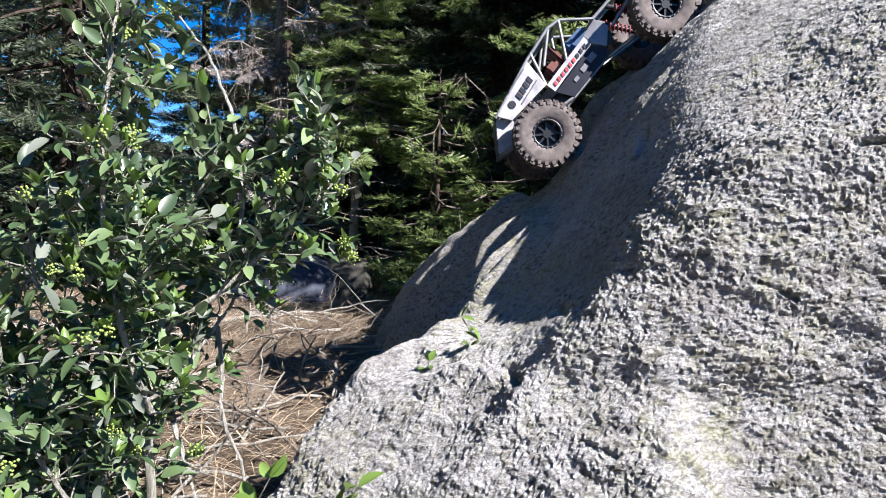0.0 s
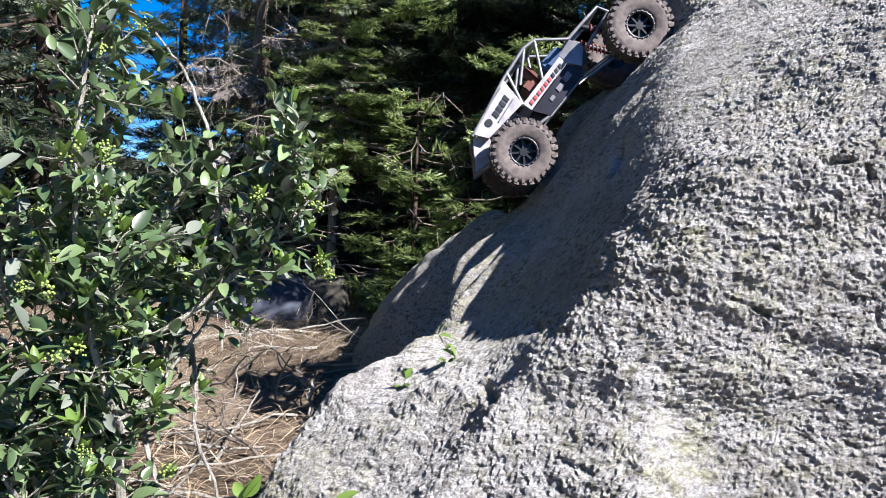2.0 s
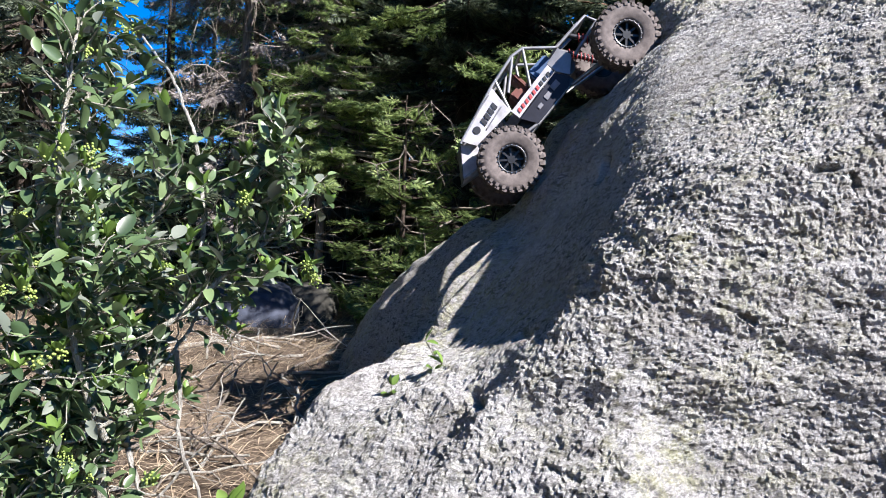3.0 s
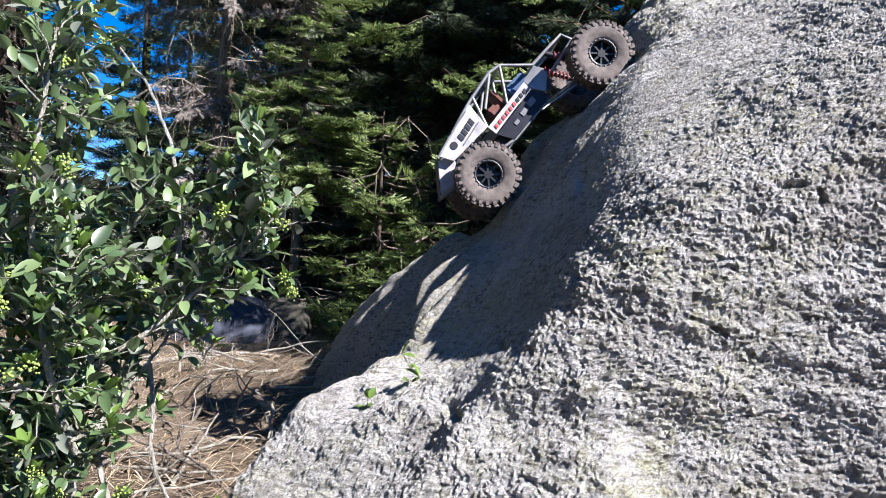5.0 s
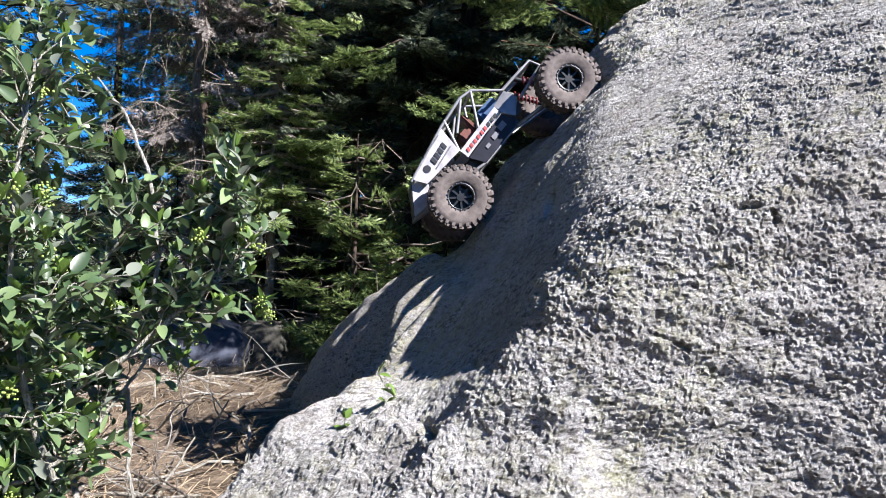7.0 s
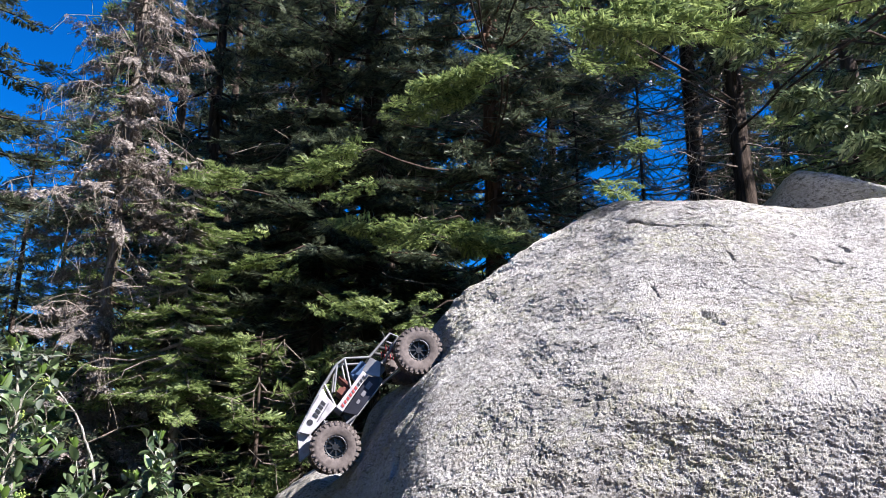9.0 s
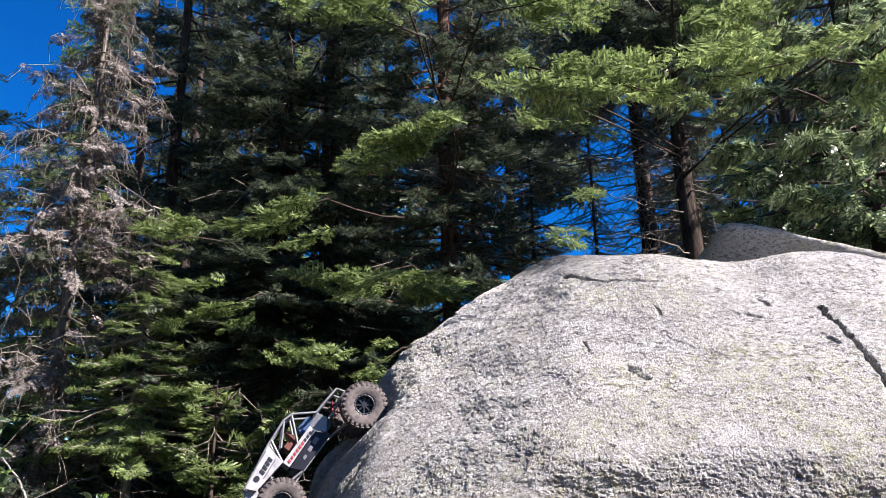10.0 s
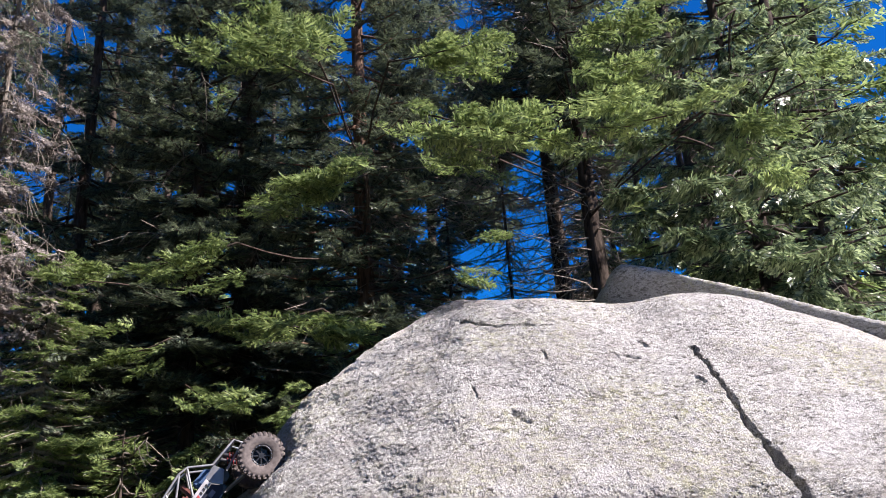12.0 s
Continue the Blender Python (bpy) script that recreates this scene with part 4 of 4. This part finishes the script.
# ---- litter on the ground ----
def dry_grass():
    rng = np.random.default_rng(3)
    n = 46000
    x = rng.uniform(-3.6, 0.3, n)
    y = 0.9 + 5.5 * rng.uniform(0, 1, n) ** 1.4
    keep = fbm(np.stack([x, y, np.zeros(n)], 1), 1.3, 2) > -0.30
    x, y = x[keep], y[keep]
    n = len(x)
    z = ground_height(x, y)
    a = np.where(rng.random(n) < 0.5, rng.normal(0.5, 0.5, n), rng.uniform(0, 6.28, n))
    L, W = rng.uniform(0.02, 0.13, n), rng.uniform(0.0005, 0.0016, n)
    d = np.stack([np.cos(a), np.sin(a), rng.normal(0.05, 0.22, n)], 1)
    sd = np.stack([-np.sin(a), np.cos(a), np.zeros(n)], 1) * W[:, None]
    o = np.stack([x, y, z + 0.004 + rng.uniform(0, 0.035, n)], 1)
    mid = o + d * (L * 0.5)[:, None] + np.stack([np.zeros(n), np.zeros(n), L * 0.12], 1)
    end = o + d * L[:, None]
    V = np.stack([o - sd, o + sd, mid + sd, mid - sd, end], 1).reshape(-1, 3)
    k = (np.arange(n) * 5)[:, None]
    T = np.concatenate([k + (0, 1, 2), k + (0, 2, 3), k + (3, 2, 4)])
    tagged(part("dry_grass", fast_mesh("dry_grass", V, T), STRAW, None), "dry straw-coloured grass and needles on the soil", "grass", kind="stuff")


dry_grass()


def dry_branch(label, a, b, r, seed, forks=2, mat=None):
    rng = np.random.default_rng(seed)
    a, b = np.array(a), np.array(b)
    line = bend(rng, a, b, 9, 0.02 * np.linalg.norm(b - a))
    root = new("dry_branch")
    root.location = a
    tagged(root, label, "branch", "dry branches on the ground")
    part("stick", tube_mesh("stick", [(line - a, r, r * 0.4)], 7), mat or STEM_PALE, root)
    for _ in range(forks):
        k = rng.integers(3, 8)
        tip = line[k] + (b - a) * rng.uniform(0.15, 0.35) + rng.normal(0, 0.06, 3)
        tip[2] = max(tip[2], 0.03)
        part("twig", tube_mesh("twig", [(bend(rng, line[k] - a, tip - a, 6, 0.006), r * 0.45, r * 0.15)], 5), mat or STEM_PALE, root)


for k, (a, b, r) in enumerate((((-0.92, 1.62, 0.11), (-0.60, 1.42, 0.06), 0.010), ((-0.53, 1.33, 0.40), (-0.43, 1.28, 0.03), 0.0045), ((-0.66, 1.40, 0.24), (-0.58, 1.36, 0.05), 0.007),
                               ((-0.62, 1.34, 0.06), (-0.48, 1.36, 0.22), 0.004), ((-0.85, 1.45, 0.06), (-0.45, 1.38, 0.08), 0.007), ((-1.1, 1.9, 0.08), (-0.5, 1.7, 0.10), 0.008),
                               ((-0.95, 2.3, 0.06), (-0.65, 2.0, 0.26), 0.006), ((-0.62, 2.2, 0.05), (-0.55, 2.1, 0.25), 0.006), ((-1.3, 2.6, 0.07), (-0.5, 2.4, 0.12), 0.010),
                               ((-1.6, 3.2, 0.06), (-0.8, 3.5, 0.11), 0.012), ((-0.9, 3.6, 0.05), (-0.78, 3.3, 0.33), 0.007), ((-2.2, 3.0, 0.07), (-1.3, 3.3, 0.12), 0.014),
                               ((-1.9, 5.2, 0.07), (-0.7, 5.6, 0.12), 0.02), ((-0.75, 1.25, 0.04), (-0.50, 1.22, 0.12), 0.005))):
    dry_branch("bleached dry branch lying among straw on the ground", a, b, r, 40 + k)


def lie(x, y):
    return float(ground_height(np.array([x]), np.array([y]))[0])


rng = np.random.default_rng(8)
for k in range(60):
    x, y = rng.uniform(-1.5, -0.4), rng.uniform(1.25, 3.6)
    a, L = rng.uniform(0, 6.28), rng.uniform(0.12, 0.5)
    dry_branch("thin grey twig lying on the ground", (x, y, lie(x, y) + 0.02), (x + L * math.cos(a), y + L * math.sin(a), lie(x + L * math.cos(a), y + L * math.sin(a)) + rng.uniform(0.02, 0.13)), rng.uniform(0.003, 0.0075), 70 + k, 3,
               DEADWOOD if k % 2 else STEM_PALE)
dry_branch("thin bare twig reaching over the boulder", (-0.30, 1.00, 0.12), (-0.02, 1.10, 0.43), 0.0022, 60, 3)


def small_rock(label, x, y, z, sx, sy, sz, seed, mat):
    az, el = np.radians(np.arange(0, 360, 5.0)), np.radians(np.arange(-60, 90, 4.0))
    A, E = np.meshgrid(az, el)
    d = np.stack([np.cos(E) * np.cos(A), np.cos(E) * np.sin(A), np.sin(E)], -1).reshape(-1, 3)
    q = np.sign(d) * np.abs(d) ** 0.75
    p = q * (sx, sy, sz)
    p = p * (1 + 0.22 * fbm(p + seed, 3.0, 3))[:, None] + (0, 0, 0)
    nv, nu = len(el), len(az)
    idx = np.arange(nv * nu).reshape(nv, nu)
    nx = np.roll(idx, -1, 1)
    f = np.stack([idx[:-1], nx[:-1], nx[1:], idx[1:]], -1).reshape(-1, 4)
    ob = part("rock", fast_mesh("rock", p, f, True), mat, None)
    ob.location = (x, y, z)
    tagged(ob, label, "rock")


# granite darkened and blued, so that its shade is put into the base colour
SHADED_ROCK = plain("shaded_granite", (0.042, 0.048, 0.068), 0.85, 0, 0.2, 0.5, 18, 0.6)
small_rock("dark grey-blue rock in the shade on the forest floor", -1.44, 4.55, 0.05, 0.36, 0.3, 0.26, 3, SHADED_ROCK)
small_rock("dark rock in the shade on the forest floor", -1.06, 4.75, 0.06, 0.17, 0.25, 0.26, 9, plain("near_black_rock", (0.05, 0.048, 0.042), 0.9, 0, 0.1, 0.4, 20, 0.6))


# ---- the model crawler ----
RUBBER = plain("dusty_rubber", (0.118, 0.100, 0.096), 0.85, 0, 0.25, 0.35, 90, 0.3)
RIM = plain("black_rim", (0.012, 0.012, 0.013), 0.4, 0.0, 0.5, 0.3, 80)
STEEL = plain("rim_bolt_steel", (0.35, 0.34, 0.33), 0.35, 0.9, 0.5, 0.2, 80)
TUBE = plain("grey_cage", (0.30, 0.30, 0.31), 0.4, 0.5, 0.5, 0.3, 60)
SILVER = plain("silver_grey_panel", (0.17, 0.17, 0.18), 0.4, 0.3, 0.5, 0.25, 30)
WHITE = plain("scuffed_white_panel", (0.36, 0.35, 0.37), 0.5, 0, 0.4, 0.3, 45)
BLACK = plain("black_plastic", (0.020, 0.020, 0.024), 0.45, 0, 0.5, 0.4, 50)
NAVY = plain("dark_blue_panel", (0.012, 0.013, 0.022), 0.5, 0, 0.25, 0.4, 40)
RED = plain("red_print", (0.34, 0.05, 0.055), 0.5, 0, 0.4, 0.2, 80)
GREYPRINT = plain("grey_print", (0.16, 0.16, 0.18), 0.5, 0, 0.4, 0.2, 80)
BLUE = plain("blue_shrink_wrap", (0.045, 0.085, 0.17), 0.4, 0, 0.5, 0.2, 60)
ORANGE = plain("orange_red_plastic", (0.13, 0.045, 0.035), 0.6, 0, 0.4, 0.3, 60)


def box(bm, c, size, m=None):
    r = bmesh.ops.create_cube(bm, size=1.0, matrix=(m or Matrix()) @ Matrix.Translation(c) @ Matrix.Diagonal((*size, 1)))
    return r["verts"]


def revolve(profile, n, axis="y"):
    """A closed ring from (radius, offset along the axis) pairs, about y."""
    k = len(profile)
    th = np.linspace(0, 2 * np.pi, n, endpoint=False)
    V = np.array([(r * math.cos(t), o, r * math.sin(t)) for t in th for r, o in profile])
    idx = np.arange(n * k).reshape(n, k)
    a, b = idx, np.roll(idx, -1, 0)
    F = np.stack([a, np.roll(a, -1, 1), np.roll(b, -1, 1), b], -1).reshape(-1, 4)
    return V, F


def tyre_mesh(R=0.066, W=0.050, hole=0.0275):
    prof = [(hole, -W * 0.40), (hole + 0.006, -W * 0.47), (R * 0.74, -W * 0.54), (R * 0.90, -W * 0.50), (R * 0.965, -W * 0.36), (R * 0.975, 0),
            (R * 0.965, W * 0.36), (R * 0.90, W * 0.50), (R * 0.74, W * 0.54), (hole + 0.006, W * 0.47), (hole, W * 0.40), (hole + 0.003, 0)]
    V, Fq = revolve(prof, 56)
    bm = bmesh.new()
    vs = [bm.verts.new(v) for v in V]
    for f in Fq:
        bm.faces.new([vs[i] for i in f]).smooth = True
    n = 26
    for i in range(n):
        for sg in (-1, 1):
            a = 2 * np.pi * (i + (0.25 if sg > 0 else -0.25)) / n
            m = Matrix.Rotation(-a, 4, "Y") @ Matrix.Translation((R * 0.965, sg * W * 0.33, 0)) @ Matrix.Rotation(radians(18 * sg), 4, "X")
            box(bm, (0, 0, 0), (R * 0.075, W * 0.36, R * 0.15), m)
            m2 = Matrix.Rotation(-a, 4, "Y") @ Matrix.Translation((R * 0.885, sg * W * 0.515, 0))
            box(bm, (0, 0, 0), (R * 0.11, W * 0.07, R * 0.10), m2)
        a = 2 * np.pi * (i + 0.5) / n
        box(bm, (0, 0, 0), (R * 0.07, W * 0.22, R * 0.12), Matrix.Rotation(-a, 4, "Y") @ Matrix.Translation((R * 0.965, 0, 0)))
    return bm


def rim_mesh(sgn):
    """The rim: barrel, beadlock ring and eight spokes; sgn is the outer side."""
    V, Fq = revolve([(0.0295, -0.020), (0.0305, 0.020), (0.0250, 0.0225), (0.0232, 0.010), (0.0232, -0.019)], 40)
    bm = bmesh.new()
    vs = [bm.verts.new((x, y * sgn, z)) for x, y, z in V]
    for f in Fq:
        bm.faces.new([vs[i] for i in f]).smooth = True
    for i in range(8):
        m = Matrix.Rotation(2 * np.pi * i / 8, 4, "Y")
        box(bm, (0.0160, 0.011 * sgn, 0.0), (0.017, 0.006, 0.0040), m)
    bmesh.ops.create_cone(bm, segments=24, radius1=0.0095, radius2=0.008, depth=0.010, cap_ends=True, matrix=Matrix.Translation((0, 0.010 * sgn, 0)) @ Matrix.Rotation(radians(90), 4, "X"))
    bmesh.ops.create_cone(bm, segments=24, radius1=0.024, radius2=0.024, depth=0.003, cap_ends=True, matrix=Matrix.Translation((0, -0.006 * sgn, 0)) @ Matrix.Rotation(radians(90), 4, "X"))
    return bm


def bolts_mesh(sgn, n=18, r=0.0276):
    bm = bmesh.new()
    for i in range(n):
        a = 2 * np.pi * i / n
        bmesh.ops.create_cone(bm, segments=6, radius1=0.0014, radius2=0.0012, depth=0.003, cap_ends=True,
                              matrix=Matrix.Translation((r * math.cos(a), 0.0225 * sgn, r * math.sin(a))) @ Matrix.Rotation(radians(90), 4, "X"))
    return bm


def sheet(points, y, thick):
    """A flat side panel: (x, z) corners at lateral y."""
    bm = bmesh.new()
    f = bm.faces.new([bm.verts.new((x, y, z)) for x, z in points])
    r = bmesh.ops.extrude_face_region(bm, geom=[f])
    bmesh.ops.translate(bm, vec=(0, thick, 0), verts=[v for v in r["geom"] if isinstance(v, bmesh.types.BMVert)])
    bmesh.ops.recalc_face_normals(bm, faces=bm.faces)
    bmesh.ops.bevel(bm, geom=list(bm.edges), offset=0.0007, segments=1, affect="EDGES")
    return bm


def plate(a, b, c, d, thick=0.0015):
    """A thin plate between four corners."""
    bm = bmesh.new()
    f = bm.faces.new([bm.verts.new(p) for p in (a, b, c, d)])
    bm.normal_update()
    n = f.normal.copy()
    r = bmesh.ops.extrude_face_region(bm, geom=[f])
    bmesh.ops.translate(bm, vec=n * -thick, verts=[v for v in r["geom"] if isinstance(v, bmesh.types.BMVert)])
    bmesh.ops.recalc_face_normals(bm, faces=bm.faces)
    return bm


def coil(a, b, r, turns, wire):
    a, b = np.array(a), np.array(b)
    d = b - a
    u = np.cross(d, (1.0, 0.3, 0.2))
    u /= np.linalg.norm(u)
    v = np.cross(d / np.linalg.norm(d), u)
    s = np.linspace(0, 1, turns * 9)
    th = s * turns * 2 * np.pi
    pts = a + d * s[:, None] + r * (np.cos(th)[:, None] * u + np.sin(th)[:, None] * v)
    return tube_mesh("spring", [(pts, wire, wire)], 4)


def crawler(m):
    car = new("model_crawler")
    car.matrix_world = m
    tagged(car, "radio-controlled rock crawler in white, grey and black with dusty knobbly tyres", "model car")
    HW, NY = 0.105, 0.062
    tyre = None
    for wx, wy in ((0.0, -HW), (0.34, -HW), (0.0, HW), (0.34, HW)):
        sg = -1 if wy < 0 else 1
        wheel = new("wheel")
        wheel.parent = car
        wheel.location = (wx, wy, 0)
        wheel.rotation_euler = (0, 0.4 * (wx + wy), 0)
        if tyre is None:
            tyre = part("tyre", tyre_mesh(), RUBBER, wheel, "dusty brown rubber tyre with knobs").data
        else:
            part("tyre", tyre, RUBBER, wheel, "dusty brown rubber tyre with knobs")
        part("rim", rim_mesh(sg), RIM, wheel, "black eight-spoke rim")
        part("bolt_ring", bolts_mesh(sg), STEEL, wheel, "ring of small steel bolts")
    for wx in (0.0, 0.34):
        V, Fq = tubes([([(wx, -HW + 0.02, 0), (wx, -0.03, 0), (wx, 0.03, 0), (wx, HW - 0.02, 0)], 0.009, 0.009)], 10)
        part("axle", fast_mesh("axle", V, Fq, True), BLACK, car)
        bm = bmesh.new()
        bmesh.ops.create_uvsphere(bm, u_segments=16, v_segments=10, radius=0.02, matrix=Matrix.Translation((wx + (0.006 if wx else -0.006), 0.012, 0)))
        part("differential", bm, BLACK, car)
    for sy in (-1, 1):
        for x0, x1 in ((0.012, 0.12), (0.328, 0.22)):
            part("link", tube_mesh("link", [([(x0, sy * 0.055, -0.004), ((x0 + x1) / 2, sy * 0.045, 0.006), (x1, sy * 0.032, 0.016)], 0.0042, 0.0042)], 8), STEEL, car, "bare metal suspension link")
        for x0, x1 in ((0.01, 0.045), (0.33, 0.285)):
            a, b = np.array((x0, sy * 0.058, 0.012)), np.array((x1, sy * 0.050, 0.092))
            shock = part("shock", tube_mesh("shock", [([a, a + (b - a) * 0.5, b], 0.0055, 0.0055)], 10), BLACK, car)
            part("spring", coil(a + (b - a) * 0.12, a + (b - a) * 0.8, 0.0085, 7, 0.0012), RED if x0 > 0.1 else GREYPRINT, shock)
    # chassis tub, motor and battery
    bm = bmesh.new()
    box(bm, (0.155, 0, 0.028), (0.15, 0.075, 0.024))
    bmesh.ops.bevel(bm, geom=list(bm.edges), offset=0.004, segments=2, affect="EDGES")
    part("skid_tub", bm, BLACK, car)
    bm = bmesh.new()
    bmesh.ops.create_cone(bm, segments=20, radius1=0.018, radius2=0.018, depth=0.055, cap_ends=True, matrix=Matrix.Translation((0.245, 0, 0.05)) @ Matrix.Rotation(radians(90), 4, "X"))
    part("motor", bm, BLACK, car)
    bm = bmesh.new()
    box(bm, (0.205, -0.005, 0.088), (0.055, 0.045, 0.03))
    bmesh.ops.bevel(bm, geom=list(bm.edges), offset=0.004, segments=2, affect="EDGES")
    part("battery", bm, BLUE, car, "blue battery pack")
    bm = bmesh.new()
    box(bm, (0.13, 0.0, 0.075), (0.03, 0.06, 0.045))
    box(bm, (0.155, 0.0, 0.10), (0.014, 0.05, 0.05))
    bmesh.ops.bevel(bm, geom=list(bm.edges), offset=0.006, segments=2, affect="EDGES")
    part("seat", bm, ORANGE, car, "orange-red seat")
    # side panels
    for sy in (-1, 1):
        y, t = sy * NY, -sy * 0.002
        part("nose_side", sheet(((-0.083, 0.046), (-0.036, 0.098), (-0.008, 0.078), (-0.030, 0.040)), sy * 0.048, t), WHITE, car, "white side of the nose with grey print")
        hood = part("hood_side", sheet(((-0.030, 0.100), (0.093, 0.131), (0.084, 0.070), (-0.016, 0.072)), y, t), WHITE, car, "white triangular panel with race number decal")
        out = sy * 0.0017
        for k in range(4):
            x = 0.026 + 0.0125 * k
            part("number_bar", sheet(((x, 0.087 + 0.0022 * k), (x + 0.009, 0.0885 + 0.0022 * k), (x + 0.009, 0.103 + 0.0022 * k), (x, 0.1015 + 0.0022 * k)), y + out, -out * 0.5), BLACK, hood)
        for k, (z0, z1) in enumerate(((0.079, 0.0815), (0.114, 0.1165))):
            part("decal_line", sheet(((0.022, z0), (0.078, z0 + 0.010), (0.078, z1 + 0.010), (0.022, z1)), y + out, -out * 0.5), GREYPRINT, hood)
        bm = bmesh.new()
        bmesh.ops.create_cone(bm, segments=14, radius1=0.008, radius2=0.008, depth=0.001, cap_ends=True, matrix=Matrix.Translation((0.008, y + out * 0.6, 0.094)) @ Matrix.Rotation(radians(90), 4, "X"))
        part("round_decal", bm, BLACK, hood)
        strip = part("door_strip", sheet(((0.084, 0.069), (0.207, 0.080), (0.205, 0.060), (0.086, 0.047)), y, t), WHITE, car, "white strip with red lettering-like print")
        for k in range(9):
            x = 0.094 + 0.0118 * k
            z = 0.053 + 0.0009 * k
            part("print_bar", sheet(((x, z), (x + 0.0072, z + 0.0006), (x + 0.0090, z + 0.0095), (x + 0.0018, z + 0.0089)), y + out, -out * 0.5), RED if k < 6 else BLACK, strip)
        door = part("door", sheet(((0.086, 0.045), (0.205, 0.058), (0.222, 0.030), (0.205, 0.017), (0.104, 0.011)), y, t), NAVY, car, "dark blue-black lower door panel")
        for x, z, w, h in ((0.128, 0.028, 0.012, 0.009), (0.152, 0.030, 0.016, 0.012), (0.176, 0.033, 0.020, 0.014)):
            part("sticker", sheet(((x, z), (x + w, z + 0.001), (x + w, z + h), (x, z + h - 0.001)), y + out, -out * 0.5), GREYPRINT, door)
        part("rear_side", sheet(((0.207, 0.082), (0.247, 0.089), (0.257, 0.058), (0.224, 0.032), (0.208, 0.058)), y, t), SILVER, car, "grey rear side panel")
        # cage tubes
        ty = sy * 0.058
        for pts in (((-0.034, 0.100), (0.093, 0.133)), ((0.093, 0.133), (0.172, 0.146), (0.198, 0.141)), ((0.198, 0.141), (0.247, 0.091)), ((0.247, 0.091), (0.337, 0.092), (0.345, 0.068)),
                    ((0.084, 0.070), (0.110, 0.138)), ((0.198, 0.141), (0.150, 0.075)), ((0.345, 0.068), (0.262, 0.052)), ((-0.083, 0.046), (0.104, 0.012)), ((0.104, 0.011), (0.205, 0.017)),
                    ((0.110, 0.100), (0.170, 0.144))):
            part("cage_tube", tube_mesh("cage_tube", [([(x, ty, z) for x, z in pts], 0.0034, 0.0034)], 8), TUBE, car)
    for x, z in ((0.093, 0.133), (0.172, 0.146), (0.198, 0.141), (0.247, 0.091), (0.337, 0.092), (0.345, 0.068)):
        part("cross_tube", tube_mesh("cross_tube", [([(x, -0.058, z), (x, 0, z), (x, 0.058, z)], 0.0034, 0.0034)], 8), TUBE, car)
    part("hood", plate((-0.036, -0.050, 0.0985), (0.093, -0.056, 0.1345), (0.093, 0.056, 0.1345), (-0.036, 0.050, 0.0985)), SILVER, car, "silver-grey hood panel")
    part("nose", plate((-0.084, -0.047, 0.046), (-0.037, -0.049, 0.099), (-0.037, 0.049, 0.099), (-0.084, 0.047, 0.046)), BLACK, car, "black nose panel")
    part("roof", plate((0.096, -0.055, 0.1375), (0.172, -0.055, 0.1505), (0.172, 0.055, 0.1505), (0.096, 0.055, 0.1375)), SILVER, car, "silver-grey roof panel")
    part("rear_deck", plate((0.250, -0.052, 0.0955), (0.320, -0.050, 0.0965), (0.320, 0.050, 0.0965), (0.250, 0.052, 0.0955)), SILVER, car, "silver-grey rear deck")
    part("antenna", tube_mesh("antenna", [([(0.335, 0.03, 0.09), (0.345, 0.03, 0.115)], 0.0018, 0.0012)], 6), BLACK, car)
    return car


CAR_ORIGIN, CAR_FORWARD, CAR_UP = Vector((0.0721, 1.7631, 0.7960)), Vector((0.6452, 0.0912, 0.7585)), Vector((-0.7608, -0.0143, 0.6489))
CAR_SIDE = CAR_UP.cross(CAR_FORWARD).normalized()
crawler(Matrix.Translation(CAR_ORIGIN) @ Matrix((CAR_FORWARD, CAR_SIDE, CAR_UP)).transposed().to_4x4() @ Matrix.Scale(1.12, 4))
